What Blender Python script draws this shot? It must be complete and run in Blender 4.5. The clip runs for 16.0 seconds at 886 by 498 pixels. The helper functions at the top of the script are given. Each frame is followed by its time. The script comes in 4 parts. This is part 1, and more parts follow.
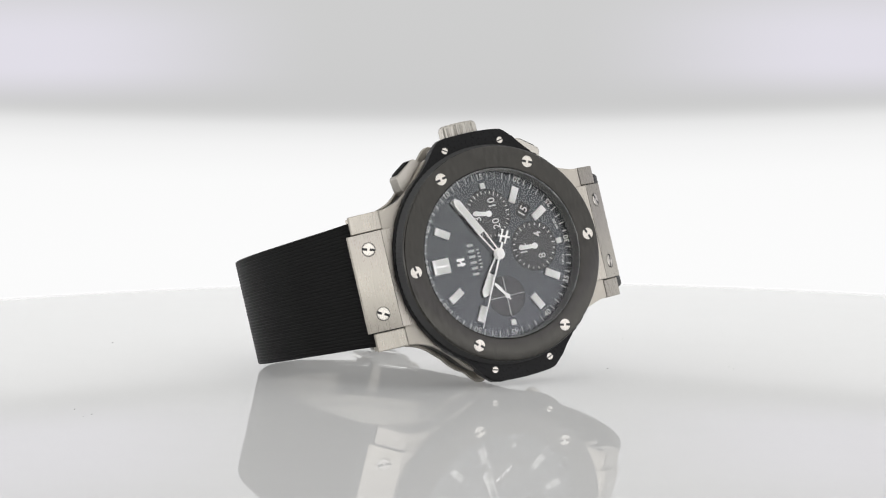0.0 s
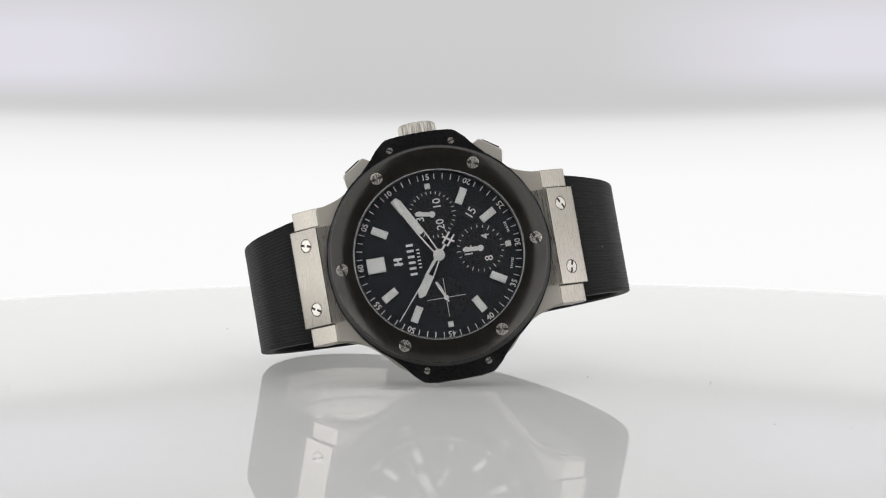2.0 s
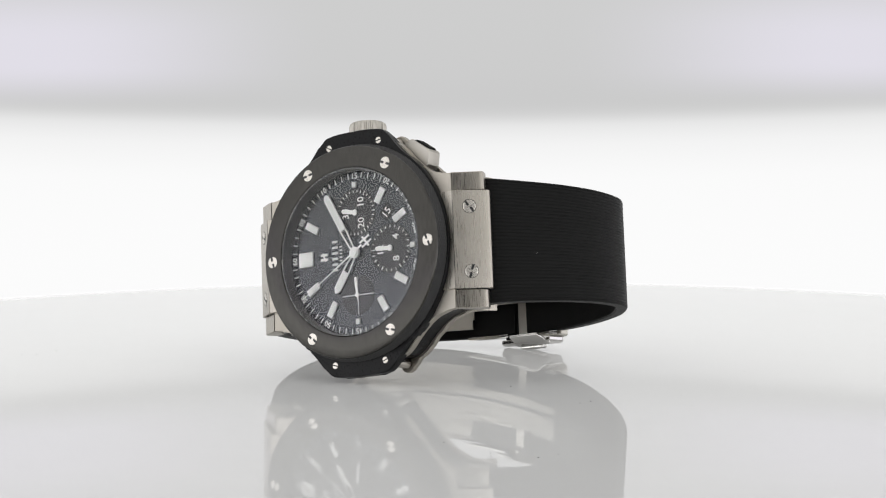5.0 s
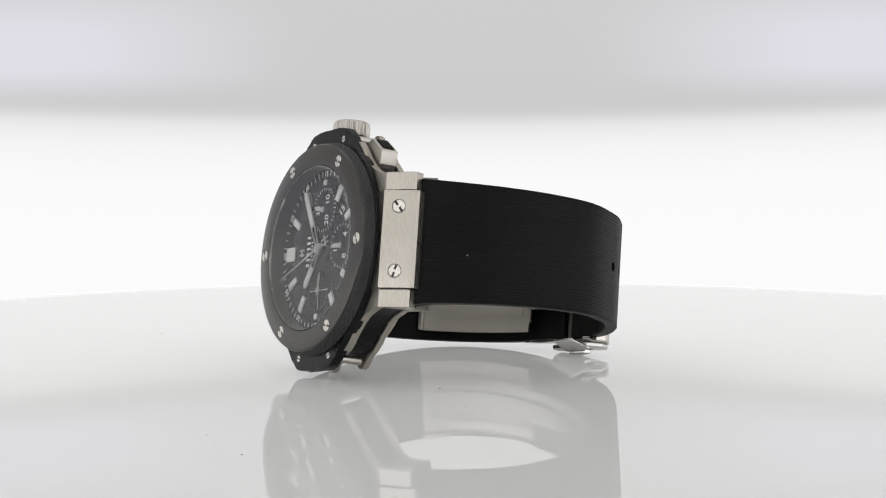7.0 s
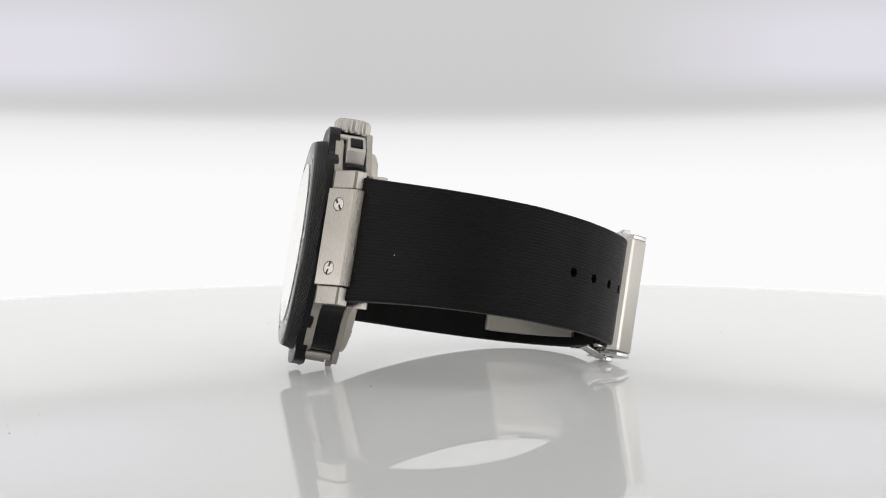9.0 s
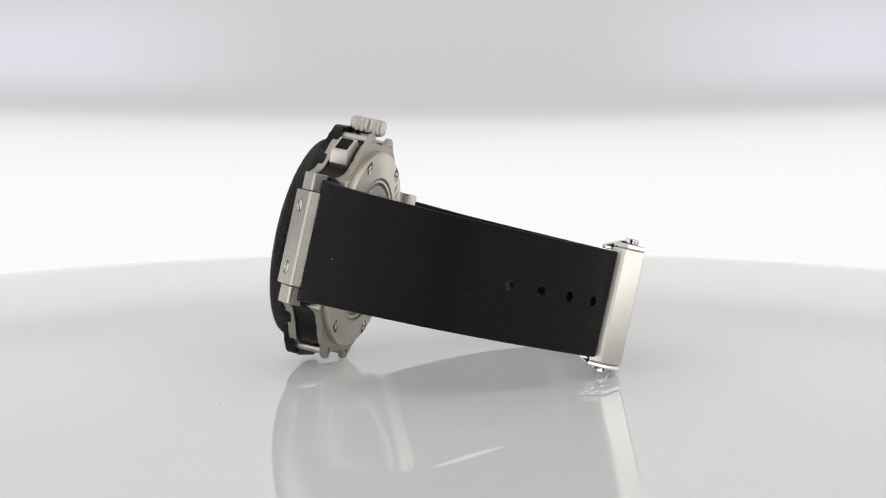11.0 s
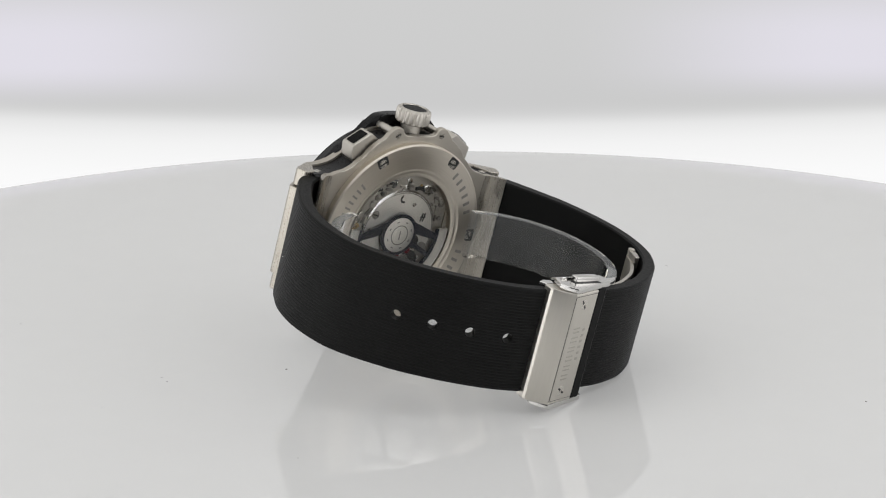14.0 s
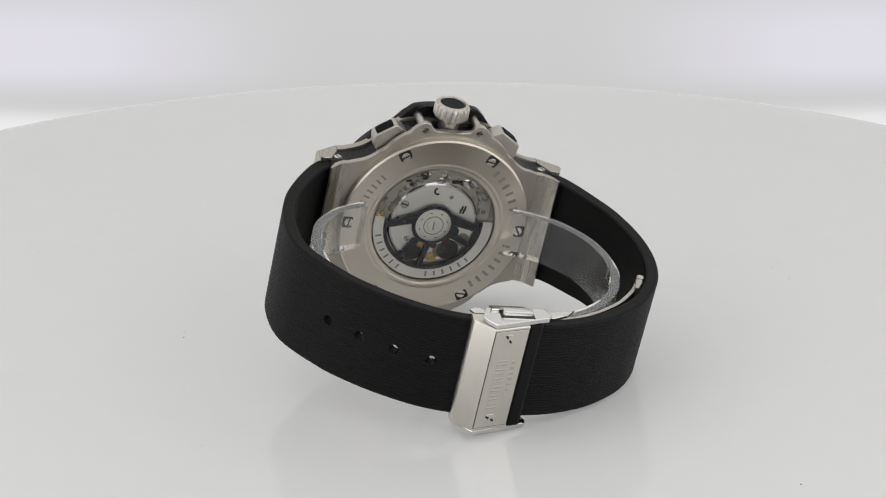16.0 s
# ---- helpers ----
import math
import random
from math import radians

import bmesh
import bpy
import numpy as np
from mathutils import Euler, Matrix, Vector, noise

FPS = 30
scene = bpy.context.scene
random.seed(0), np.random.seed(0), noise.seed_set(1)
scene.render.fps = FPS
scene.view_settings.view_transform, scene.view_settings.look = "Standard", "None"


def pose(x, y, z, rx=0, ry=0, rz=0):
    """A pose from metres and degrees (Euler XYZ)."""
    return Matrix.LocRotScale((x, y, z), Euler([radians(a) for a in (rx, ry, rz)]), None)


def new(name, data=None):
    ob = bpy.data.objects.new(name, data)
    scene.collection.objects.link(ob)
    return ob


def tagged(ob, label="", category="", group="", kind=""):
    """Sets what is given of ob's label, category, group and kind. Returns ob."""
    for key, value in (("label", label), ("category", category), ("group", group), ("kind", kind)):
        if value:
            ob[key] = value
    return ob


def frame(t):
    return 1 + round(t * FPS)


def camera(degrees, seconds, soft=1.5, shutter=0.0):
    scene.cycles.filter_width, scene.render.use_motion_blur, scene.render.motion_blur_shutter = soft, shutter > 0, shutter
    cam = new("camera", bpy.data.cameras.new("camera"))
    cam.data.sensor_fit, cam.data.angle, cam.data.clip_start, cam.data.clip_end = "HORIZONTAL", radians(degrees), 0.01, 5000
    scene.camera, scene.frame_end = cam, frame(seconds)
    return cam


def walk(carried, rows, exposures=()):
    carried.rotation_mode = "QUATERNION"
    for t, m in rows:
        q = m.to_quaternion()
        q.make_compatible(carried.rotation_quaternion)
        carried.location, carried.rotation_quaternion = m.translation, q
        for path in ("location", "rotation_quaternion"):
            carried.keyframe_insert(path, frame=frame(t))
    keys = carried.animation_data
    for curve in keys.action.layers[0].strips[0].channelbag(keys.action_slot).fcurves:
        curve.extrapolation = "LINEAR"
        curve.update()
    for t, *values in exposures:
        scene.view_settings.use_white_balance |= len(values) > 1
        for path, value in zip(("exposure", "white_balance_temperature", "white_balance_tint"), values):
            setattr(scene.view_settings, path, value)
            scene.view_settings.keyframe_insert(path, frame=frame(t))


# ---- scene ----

# camera: stands still before the opening of the light drum
cam = camera(20.896, 16.0, soft=1.15)
CAM = pose(0.0, -0.49615, 0.06459, 0, 0, 0.08) @ pose(0, 0, 0, 90 - 4.625) @ pose(0, 0, 0, 0, 0, -0.245)
walk(cam, [(0.0, CAM), (16.0, CAM)])

# world: a dim room outside the drum
world = bpy.data.worlds.new("world")
scene.world = world
world.use_nodes = True
world.node_tree.nodes["Background"].inputs[0].default_value = (0.9, 0.95, 1.0, 1)
world.node_tree.nodes["Background"].inputs[1].default_value = 0.02
scene.view_settings.exposure = 0.0

WALL_WHITE = 0.97    # glow of the drum wall below the seam
WALL_FRONT = 2.05    # raised glow of its unseen front half
LID_GLOW = 0.93      # glow of the unseen lid, added to light the disc


# ---- materials ----
def nodes_of(name):
    m = bpy.data.materials.new(name)
    m.use_nodes = True
    return m, m.node_tree.nodes, m.node_tree.links, m.node_tree.nodes["Principled BSDF"]


def setp(b, **kw):
    for k, v in kw.items():
        key = k.replace("_", " ")
        if key in b.inputs:
            b.inputs[key].default_value = v


def surface(name, color, rough=0.4, metal=0.0, ior=1.5, grain=(0, 0, 0), depth=0.0, vary=0.1, rvary=0.08, spec=0.5, coat=0.0):
    """Principled surface with noise in colour, roughness and relief. grain: noise scale along x, y, z in 1/m."""
    m, n, l, b = nodes_of(name)
    setp(b, Metallic=metal, IOR=ior)
    b.inputs["Specular IOR Level"].default_value = spec
    b.inputs["Coat Weight"].default_value = coat
    tc = n.new("ShaderNodeTexCoord")
    mp = n.new("ShaderNodeMapping")
    mp.inputs["Scale"].default_value = grain if any(grain) else (900, 900, 900)
    l.new(tc.outputs["Object"], mp.inputs["Vector"])
    fine = n.new("ShaderNodeTexNoise")
    fine.inputs["Scale"].default_value = 1.0
    fine.inputs["Detail"].default_value = 3.0
    l.new(mp.outputs["Vector"], fine.inputs["Vector"])
    broad = n.new("ShaderNodeTexNoise")
    broad.inputs["Scale"].default_value = 110.0
    broad.inputs["Detail"].default_value = 2.0
    l.new(tc.outputs["Object"], broad.inputs["Vector"])
    mix = n.new("ShaderNodeMath")
    mix.operation = "ADD"
    l.new(fine.outputs["Fac"], mix.inputs[0])
    l.new(broad.outputs["Fac"], mix.inputs[1])
    ramp = n.new("ShaderNodeMapRange")
    ramp.inputs["From Min"].default_value, ramp.inputs["From Max"].default_value = 0.6, 1.4
    ramp.inputs["To Min"].default_value, ramp.inputs["To Max"].default_value = 1 - vary, 1 + vary
    l.new(mix.outputs[0], ramp.inputs["Value"])
    col = n.new("ShaderNodeVectorMath")
    col.operation = "SCALE"
    col.inputs[0].default_value = color
    l.new(ramp.outputs[0], col.inputs["Scale"])
    l.new(col.outputs[0], b.inputs["Base Color"])
    rr = n.new("ShaderNodeMapRange")
    rr.inputs["From Min"].default_value, rr.inputs["From Max"].default_value = 0.3, 0.7
    rr.inputs["To Min"].default_value, rr.inputs["To Max"].default_value = max(0.0, rough - rvary), rough + rvary
    l.new(fine.outputs["Fac"], rr.inputs["Value"])
    l.new(rr.outputs[0], b.inputs["Roughness"])
    if depth:
        bump = n.new("ShaderNodeBump")
        bump.inputs["Strength"].default_value = 1.0
        bump.inputs["Distance"].default_value = depth
        l.new(fine.outputs["Fac"], bump.inputs["Height"])
        l.new(bump.outputs[0], b.inputs["Normal"])
    return m


def pane(name, ior=1.4, boost=1.8, haze=0.0, rough=0.01, coat=0.0):
    """Thin clear pane: what is behind it, and a mirror that grows towards grazing angles."""
    m, n, l, b = nodes_of(name)
    n.remove(b)
    tr, gl, fr, mx = n.new("ShaderNodeBsdfTransparent"), n.new("ShaderNodeBsdfGlossy"), n.new("ShaderNodeFresnel"), n.new("ShaderNodeMixShader")
    tr.inputs["Color"].default_value = (0.97, 0.97, 0.97, 1)
    gl.inputs["Roughness"].default_value = rough
    gl.inputs["Color"].default_value = (0.97, 0.96, 0.94, 1)
    fr.inputs["IOR"].default_value = ior
    # both faces of the pane mirror at grazing angles; the coating keeps the straight view clear
    over, gain = n.new("ShaderNodeMath"), n.new("ShaderNodeMath")
    over.operation, over.inputs[1].default_value, over.use_clamp = "SUBTRACT", 0.15, True
    gain.operation, gain.inputs[1].default_value, gain.use_clamp = "MULTIPLY_ADD", boost, True
    l.new(fr.outputs[0], over.inputs[0])
    l.new(over.outputs[0], gain.inputs[0])
    anti = n.new("ShaderNodeMath")  # anti-reflective coating
    anti.operation, anti.inputs[1].default_value, anti.use_clamp = "SUBTRACT", coat, True
    l.new(fr.outputs[0], anti.inputs[0])
    l.new(anti.outputs[0], gain.inputs[2])
    l.new(gain.outputs[0], mx.inputs[0])
    if haze:
        df, hz = n.new("ShaderNodeBsdfDiffuse"), n.new("ShaderNodeMixShader")
        df.inputs["Color"].default_value = (0.9, 0.92, 0.92, 1)
        hz.inputs[0].default_value = haze
        l.new(tr.outputs[0], hz.inputs[1])
        l.new(df.outputs[0], hz.inputs[2])
        l.new(hz.outputs[0], mx.inputs[1])
    else:
        l.new(tr.outputs[0], mx.inputs[1])
    l.new(gl.outputs[0], mx.inputs[2])
    l.new(mx.outputs[0], n["Material Output"].inputs["Surface"])
    return m


def radial(name, color, rough, metal, rings=9000.0, spokes=0.0, depth=2e-6, vary=0.12, spec=0.5, aniso=0.0):
    """Surface with circular or sunburst brushing round the z axis."""
    m, n, l, b = nodes_of(name)
    setp(b, Metallic=metal)
    b.inputs["Specular IOR Level"].default_value = spec
    if aniso:
        tg = n.new("ShaderNodeTangent")
        tg.direction_type, tg.axis = "RADIAL", "Z"
        b.inputs["Anisotropic"].default_value = aniso
        l.new(tg.outputs[0], b.inputs["Tangent"])
    tc = n.new("ShaderNodeTexCoord")
    sep = n.new("ShaderNodeSeparateXYZ")
    l.new(tc.outputs["Object"], sep.inputs[0])
    ln = n.new("ShaderNodeVectorMath")
    ln.operation = "LENGTH"
    flat = n.new("ShaderNodeCombineXYZ")
    l.new(sep.outputs["X"], flat.inputs["X"])
    l.new(sep.outputs["Y"], flat.inputs["Y"])
    l.new(flat.outputs[0], ln.inputs[0])
    at = n.new("ShaderNodeMath")
    at.operation = "ARCTAN2"
    l.new(sep.outputs["Y"], at.inputs[0])
    l.new(sep.outputs["X"], at.inputs[1])
    m1 = n.new("ShaderNodeMath")
    m1.operation = "MULTIPLY"
    m1.inputs[1].default_value = rings
    l.new(ln.outputs["Value"], m1.inputs[0])
    m2 = n.new("ShaderNodeMath")
    m2.operation = "MULTIPLY"
    m2.inputs[1].default_value = spokes if spokes else 3.0
    l.new(at.outputs[0], m2.inputs[0])
    cv = n.new("ShaderNodeCombineXYZ")
    l.new(m1.outputs[0], cv.inputs["X"])
    l.new(m2.outputs[0], cv.inputs["Y"])
    noise_t = n.new("ShaderNodeTexNoise")
    noise_t.inputs["Scale"].default_value = 1.0
    noise_t.inputs["Detail"].default_value = 3.0
    l.new(cv.outputs[0], noise_t.inputs["Vector"])
    ramp = n.new("ShaderNodeMapRange")
    ramp.inputs["From Min"].default_value, ramp.inputs["From Max"].default_value = 0.3, 0.7
    ramp.inputs["To Min"].default_value, ramp.inputs["To Max"].default_value = 1 - vary, 1 + vary
    l.new(noise_t.outputs["Fac"], ramp.inputs["Value"])
    col = n.new("ShaderNodeVectorMath")
    col.operation = "SCALE"
    col.inputs[0].default_value = color
    l.new(ramp.outputs[0], col.inputs["Scale"])
    l.new(col.outputs[0], b.inputs["Base Color"])
    rr = n.new("ShaderNodeMapRange")
    rr.inputs["To Min"].default_value, rr.inputs["To Max"].default_value = rough - 0.06, rough + 0.06
    l.new(noise_t.outputs["Fac"], rr.inputs["Value"])
    l.new(rr.outputs[0], b.inputs["Roughness"])
    bump = n.new("ShaderNodeBump")
    bump.inputs["Distance"].default_value = depth
    l.new(noise_t.outputs["Fac"], bump.inputs["Height"])
    l.new(bump.outputs[0], b.inputs["Normal"])
    return m


STEEL = surface("brushed_steel", (0.425, 0.396, 0.348), 0.45, 1.0, grain=(8500, 260, 260), depth=1.2e-6, vary=0.10)
STEEL_CROSS = surface("cross_brushed_steel", (0.415, 0.387, 0.340), 0.31, 1.0, grain=(260, 8500, 8500), depth=1.2e-6, vary=0.10)
HAND = surface("pale_satin_metal", (0.93, 0.92, 0.90), 0.42, 1.0, grain=(4000, 4000, 4000), vary=0.04)
SCREW = surface("turned_steel", (0.60, 0.57, 0.52), 0.27, 1.0, grain=(9000, 900, 900), vary=0.08)
CLASP_STEEL = surface("fine_satin_steel", (0.60, 0.573, 0.52), 0.30, 1.0, grain=(300, 6000, 6000), depth=0.0, vary=0.05, rvary=0.02)
POLISHED = surface("polished_steel", (0.62, 0.61, 0.59), 0.14, 1.0, grain=(1500, 1500, 1500), vary=0.05, rvary=0.04)
SATIN = surface("satin_steel", (0.51, 0.485, 0.44), 0.42, 1.0, grain=(3000, 3000, 3000), depth=0.0, vary=0.04, rvary=0.02)
CASEBACK_STEEL = radial("circular_brushed_steel", (0.61, 0.562, 0.488), 0.33, 1.0, rings=6000, depth=0.0, vary=0.05, aniso=0.85)
CERAMIC = surface("brushed_black_ceramic", (0.0105, 0.0097, 0.0080), 0.16, 0.0, grain=(420, 2700, 420), depth=3e-7, vary=0.5, rvary=0.05, spec=0.60)
CERAMIC.node_tree.nodes["Principled BSDF"].inputs["Specular Tint"].default_value = (1.0, 0.965, 0.90, 1)
brush = CERAMIC.node_tree.nodes.new("ShaderNodeMapRange")  # the brushing breaks up the gloss
brush.inputs["From Min"].default_value, brush.inputs["From Max"].default_value = 0.3, 0.7
brush.inputs["To Min"].default_value, brush.inputs["To Max"].default_value = 0.48, 0.72
for node in list(CERAMIC.node_tree.nodes):
    if node.bl_idname == "ShaderNodeTexNoise" and node.inputs["Vector"].links[0].from_node.bl_idname == "ShaderNodeMapping":
        CERAMIC.node_tree.links.new(node.outputs["Fac"], brush.inputs["Value"])
CERAMIC.node_tree.links.new(brush.outputs[0], CERAMIC.node_tree.nodes["Principled BSDF"].inputs["Specular IOR Level"])
CERAMIC_EDGE = surface("black_ceramic_edge", (0.016, 0.016, 0.016), 0.38, 0.0, depth=2e-6, vary=0.2)
RESIN = surface("black_composite_resin", (0.0055, 0.0055, 0.006), 0.32, 0.0, grain=(2500, 2500, 2500), depth=3e-7, vary=0.15, spec=0.15)
RUBBER = surface("black_rubber", (0.0054, 0.0055, 0.0053), 0.48, 0.0, grain=(2500, 2500, 2500), vary=0.2, spec=0.11)
DIAL = radial("black_sunburst_dial", (0.012, 0.0128, 0.0152), 0.24, 0.0, rings=300, spokes=60.0, depth=0.0, vary=0.08, spec=1.0)
DIAL.node_tree.nodes["Principled BSDF"].inputs["Specular Tint"].default_value = (0.89, 0.945, 1.0, 1)
SUBDIAL = radial("ringed_black_subdial", (0.006, 0.0065, 0.0085), 0.28, 0.0, rings=20000, depth=0.0, vary=0.2, spec=0.85)
PRINT = surface("white_print", (0.88, 0.88, 0.87), 0.5, vary=0.05)
LUME = surface("pale_lume", (0.90, 0.91, 0.87), 0.5, 0.45, vary=0.05)
DATE_BLACK = surface("matt_black_disc", (0.006, 0.006, 0.007), 0.35, vary=0.2, spec=0.6)
WEB_DARK = surface("dark_blue_web", (0.009, 0.010, 0.017), 0.34, 0.0, vary=0.2, spec=0.4)
# near-black for dark parts, and for shade painted into slots, gaps and recesses
DARK = surface("dark_parts_and_recess_shade", (0.008, 0.008, 0.008), 0.5, vary=0.2)
GLASS = pane("sapphire_crystal", 1.52, 2.0, rough=0.11, coat=0.006)
PLASTIC = pane("clear_acrylic", 1.14, 0.0, 0.035)
FROSTED = pane("cut_acrylic_edge", 1.2, 0.0, 0.21)
# white haze puts the bevel's bright reflection into its colour
CRYSTAL_EDGE = pane("whitened_sapphire_bevel", 1.5, 1.2, 0.16, rough=0.15)
ENGRAVED_LIGHT = surface("worn_engraving", (0.47, 0.445, 0.40), 0.42, 1.0, vary=0.1)
BRASS = surface("gilt_brass", (0.50, 0.36, 0.18), 0.3, 1.0, vary=0.1)
JEWEL = surface("ruby_jewel", (0.14, 0.018, 0.025), 0.1, 0.0, vary=0.1)
ROTOR_STEEL = radial("ringed_rotor_steel", (0.93, 0.91, 0.86), 0.40, 1.0, rings=12000, depth=0.0, vary=0.06)
ENGRAVED = surface("engraved_steel", (0.30, 0.285, 0.26), 0.45, 0.9, vary=0.2)
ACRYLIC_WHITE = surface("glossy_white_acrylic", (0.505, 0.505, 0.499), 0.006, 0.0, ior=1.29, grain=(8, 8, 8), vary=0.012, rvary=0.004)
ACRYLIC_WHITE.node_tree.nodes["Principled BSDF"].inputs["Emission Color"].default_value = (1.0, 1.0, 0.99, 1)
ACRYLIC_WHITE.node_tree.nodes["Principled BSDF"].inputs["Emission Strength"].default_value = 0.15  # glow put into the disc for light from beneath, weakens shadows
BASE_WHITE = surface("white_base", (0.80, 0.80, 0.79), 0.5, vary=0.02)
ROOM_DARK = surface("dark_room_paint", (0.05, 0.05, 0.052), 0.7, vary=0.1)
DUST = surface("dust", (0.05, 0.045, 0.04), 0.8)


def wall_glow():
    """Glowing wall with its light levels painted in: white below a seam, grey above it, a little cooler and brighter
    towards the sides.
    """
    m, n, l, b = nodes_of("painted_wall_glow")
    n.remove(b)
    out = n["Material Output"]
    em = n.new("ShaderNodeEmission")
    tc = n.new("ShaderNodeTexCoord")
    sep = n.new("ShaderNodeSeparateXYZ")
    l.new(tc.outputs["Object"], sep.inputs[0])
    ab = n.new("ShaderNodeMath")
    ab.operation = "ABSOLUTE"
    l.new(sep.outputs["X"], ab.inputs[0])
    # the seam climbs a little to the sides
    lift = n.new("ShaderNodeMath")
    lift.operation = "MULTIPLY_ADD"
    sq = n.new("ShaderNodeMath")
    sq.operation = "POWER"
    sq.inputs[1].default_value = 2.0
    l.new(ab.outputs[0], sq.inputs[0])
    l.new(sq.outputs[0], lift.inputs[0])
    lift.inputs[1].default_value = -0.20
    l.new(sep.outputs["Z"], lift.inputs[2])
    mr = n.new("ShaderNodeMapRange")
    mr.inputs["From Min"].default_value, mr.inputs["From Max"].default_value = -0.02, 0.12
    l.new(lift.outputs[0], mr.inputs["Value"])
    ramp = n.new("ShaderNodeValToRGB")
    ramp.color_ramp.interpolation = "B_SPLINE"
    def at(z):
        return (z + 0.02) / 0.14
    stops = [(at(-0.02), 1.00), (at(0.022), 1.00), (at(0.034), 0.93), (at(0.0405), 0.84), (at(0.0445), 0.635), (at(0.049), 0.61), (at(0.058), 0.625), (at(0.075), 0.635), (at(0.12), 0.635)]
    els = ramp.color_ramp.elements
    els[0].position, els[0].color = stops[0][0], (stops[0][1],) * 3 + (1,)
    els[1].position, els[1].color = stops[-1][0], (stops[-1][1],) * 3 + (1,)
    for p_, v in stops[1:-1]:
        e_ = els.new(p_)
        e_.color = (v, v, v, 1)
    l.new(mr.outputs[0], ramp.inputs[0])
    # side lamps' cool light, painted into the glow at both sides
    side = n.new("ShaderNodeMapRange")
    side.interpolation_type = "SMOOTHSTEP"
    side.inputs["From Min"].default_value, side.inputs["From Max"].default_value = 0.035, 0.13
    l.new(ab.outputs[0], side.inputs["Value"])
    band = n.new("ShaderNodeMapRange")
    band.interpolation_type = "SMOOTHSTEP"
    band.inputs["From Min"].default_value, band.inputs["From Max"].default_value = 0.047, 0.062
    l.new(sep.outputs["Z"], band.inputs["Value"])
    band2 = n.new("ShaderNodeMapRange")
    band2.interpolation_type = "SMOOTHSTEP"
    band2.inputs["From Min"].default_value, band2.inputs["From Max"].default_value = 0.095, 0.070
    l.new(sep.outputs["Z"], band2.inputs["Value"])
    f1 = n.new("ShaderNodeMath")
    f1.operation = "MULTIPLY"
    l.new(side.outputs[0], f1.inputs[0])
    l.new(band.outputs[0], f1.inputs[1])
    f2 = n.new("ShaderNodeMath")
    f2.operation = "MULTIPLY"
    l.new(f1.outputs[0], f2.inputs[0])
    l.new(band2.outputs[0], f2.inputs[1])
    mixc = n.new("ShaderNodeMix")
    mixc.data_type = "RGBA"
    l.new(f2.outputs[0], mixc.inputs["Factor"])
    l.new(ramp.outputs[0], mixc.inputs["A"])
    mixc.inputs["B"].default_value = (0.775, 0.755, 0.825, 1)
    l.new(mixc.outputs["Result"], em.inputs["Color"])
    # glow raised on the unseen front half, to light the watch's face
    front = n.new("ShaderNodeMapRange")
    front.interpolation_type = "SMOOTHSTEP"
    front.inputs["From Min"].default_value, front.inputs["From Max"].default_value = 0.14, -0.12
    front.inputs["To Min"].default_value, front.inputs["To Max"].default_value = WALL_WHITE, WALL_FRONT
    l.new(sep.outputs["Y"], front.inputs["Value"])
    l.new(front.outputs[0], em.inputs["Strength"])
    l.new(em.outputs[0], out.inputs["Surface"])
    return m


def glow(name, color, strength):
    m, n, l, b = nodes_of(name)
    n.remove(b)
    em = n.new("ShaderNodeEmission")
    em.inputs["Color"].default_value = color
    em.inputs["Strength"].default_value = strength
    l.new(em.outputs[0], n["Material Output"].inputs["Surface"])
    return m


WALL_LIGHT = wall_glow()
LID_LIGHT = glow("added_lid_glow", (1.0, 0.99, 0.98, 1), LID_GLOW)
MM = 0.001


# ---- mesh helpers (millimetres) ----
def to_mesh(name, bm, material, smooth=True, angle=21):
    bmesh.ops.recalc_face_normals(bm, faces=bm.faces)
    for v in bm.verts:
        v.co *= MM
    me = bpy.data.meshes.new(name)
    bm.to_mesh(me)
    bm.free()
    me.materials.append(material)
    if smooth:
        me.polygons.foreach_set("use_smooth", [True] * len(me.polygons))
        me.set_sharp_from_angle(angle=radians(angle))
    return me


def part(name, bm, material, parent, label="", at=None, smooth=True):
    ob = new(name, bm if isinstance(bm, bpy.types.Mesh) else to_mesh(name, bm, material, smooth))
    while parent.parent and parent.parent.parent:  # thing > part > sub-part, no deeper
        at = parent.matrix_basis @ (at if at is not None else Matrix.Identity(4))
        parent = parent.parent
    ob.parent = parent
    if at is not None:
        ob.matrix_basis = at
    if label:
        tagged(ob, label)
    return ob


def lathe(profile, seg=96, a0=0.0, a1=360.0, closed=True):
    """Revolve (r, z) pairs round z."""
    bm = bmesh.new()
    full = abs(a1 - a0 - 360) < 1e-6
    n = seg if full else seg + 1
    rings = []
    for i in range(n):
        a = radians(a0 + (a1 - a0) * i / seg)
        rings.append([bm.verts.new((r * math.cos(a), r * math.sin(a), z)) for r, z in profile])
    m = len(profile)
    for i in range(seg):
        A, B = rings[i], rings[(i + 1) % n]
        for j in range(m if closed else m - 1):
            k = (j + 1) % m
            if profile[j][0] < 1e-6 and profile[k][0] < 1e-6:
                continue
            bm.faces.new((A[j], B[j], B[k], A[k]))
    if not full and closed:
        bm.faces.new(rings[0])
        bm.faces.new(rings[-1])
    bmesh.ops.remove_doubles(bm, verts=bm.verts, dist=1e-5)
    return bm


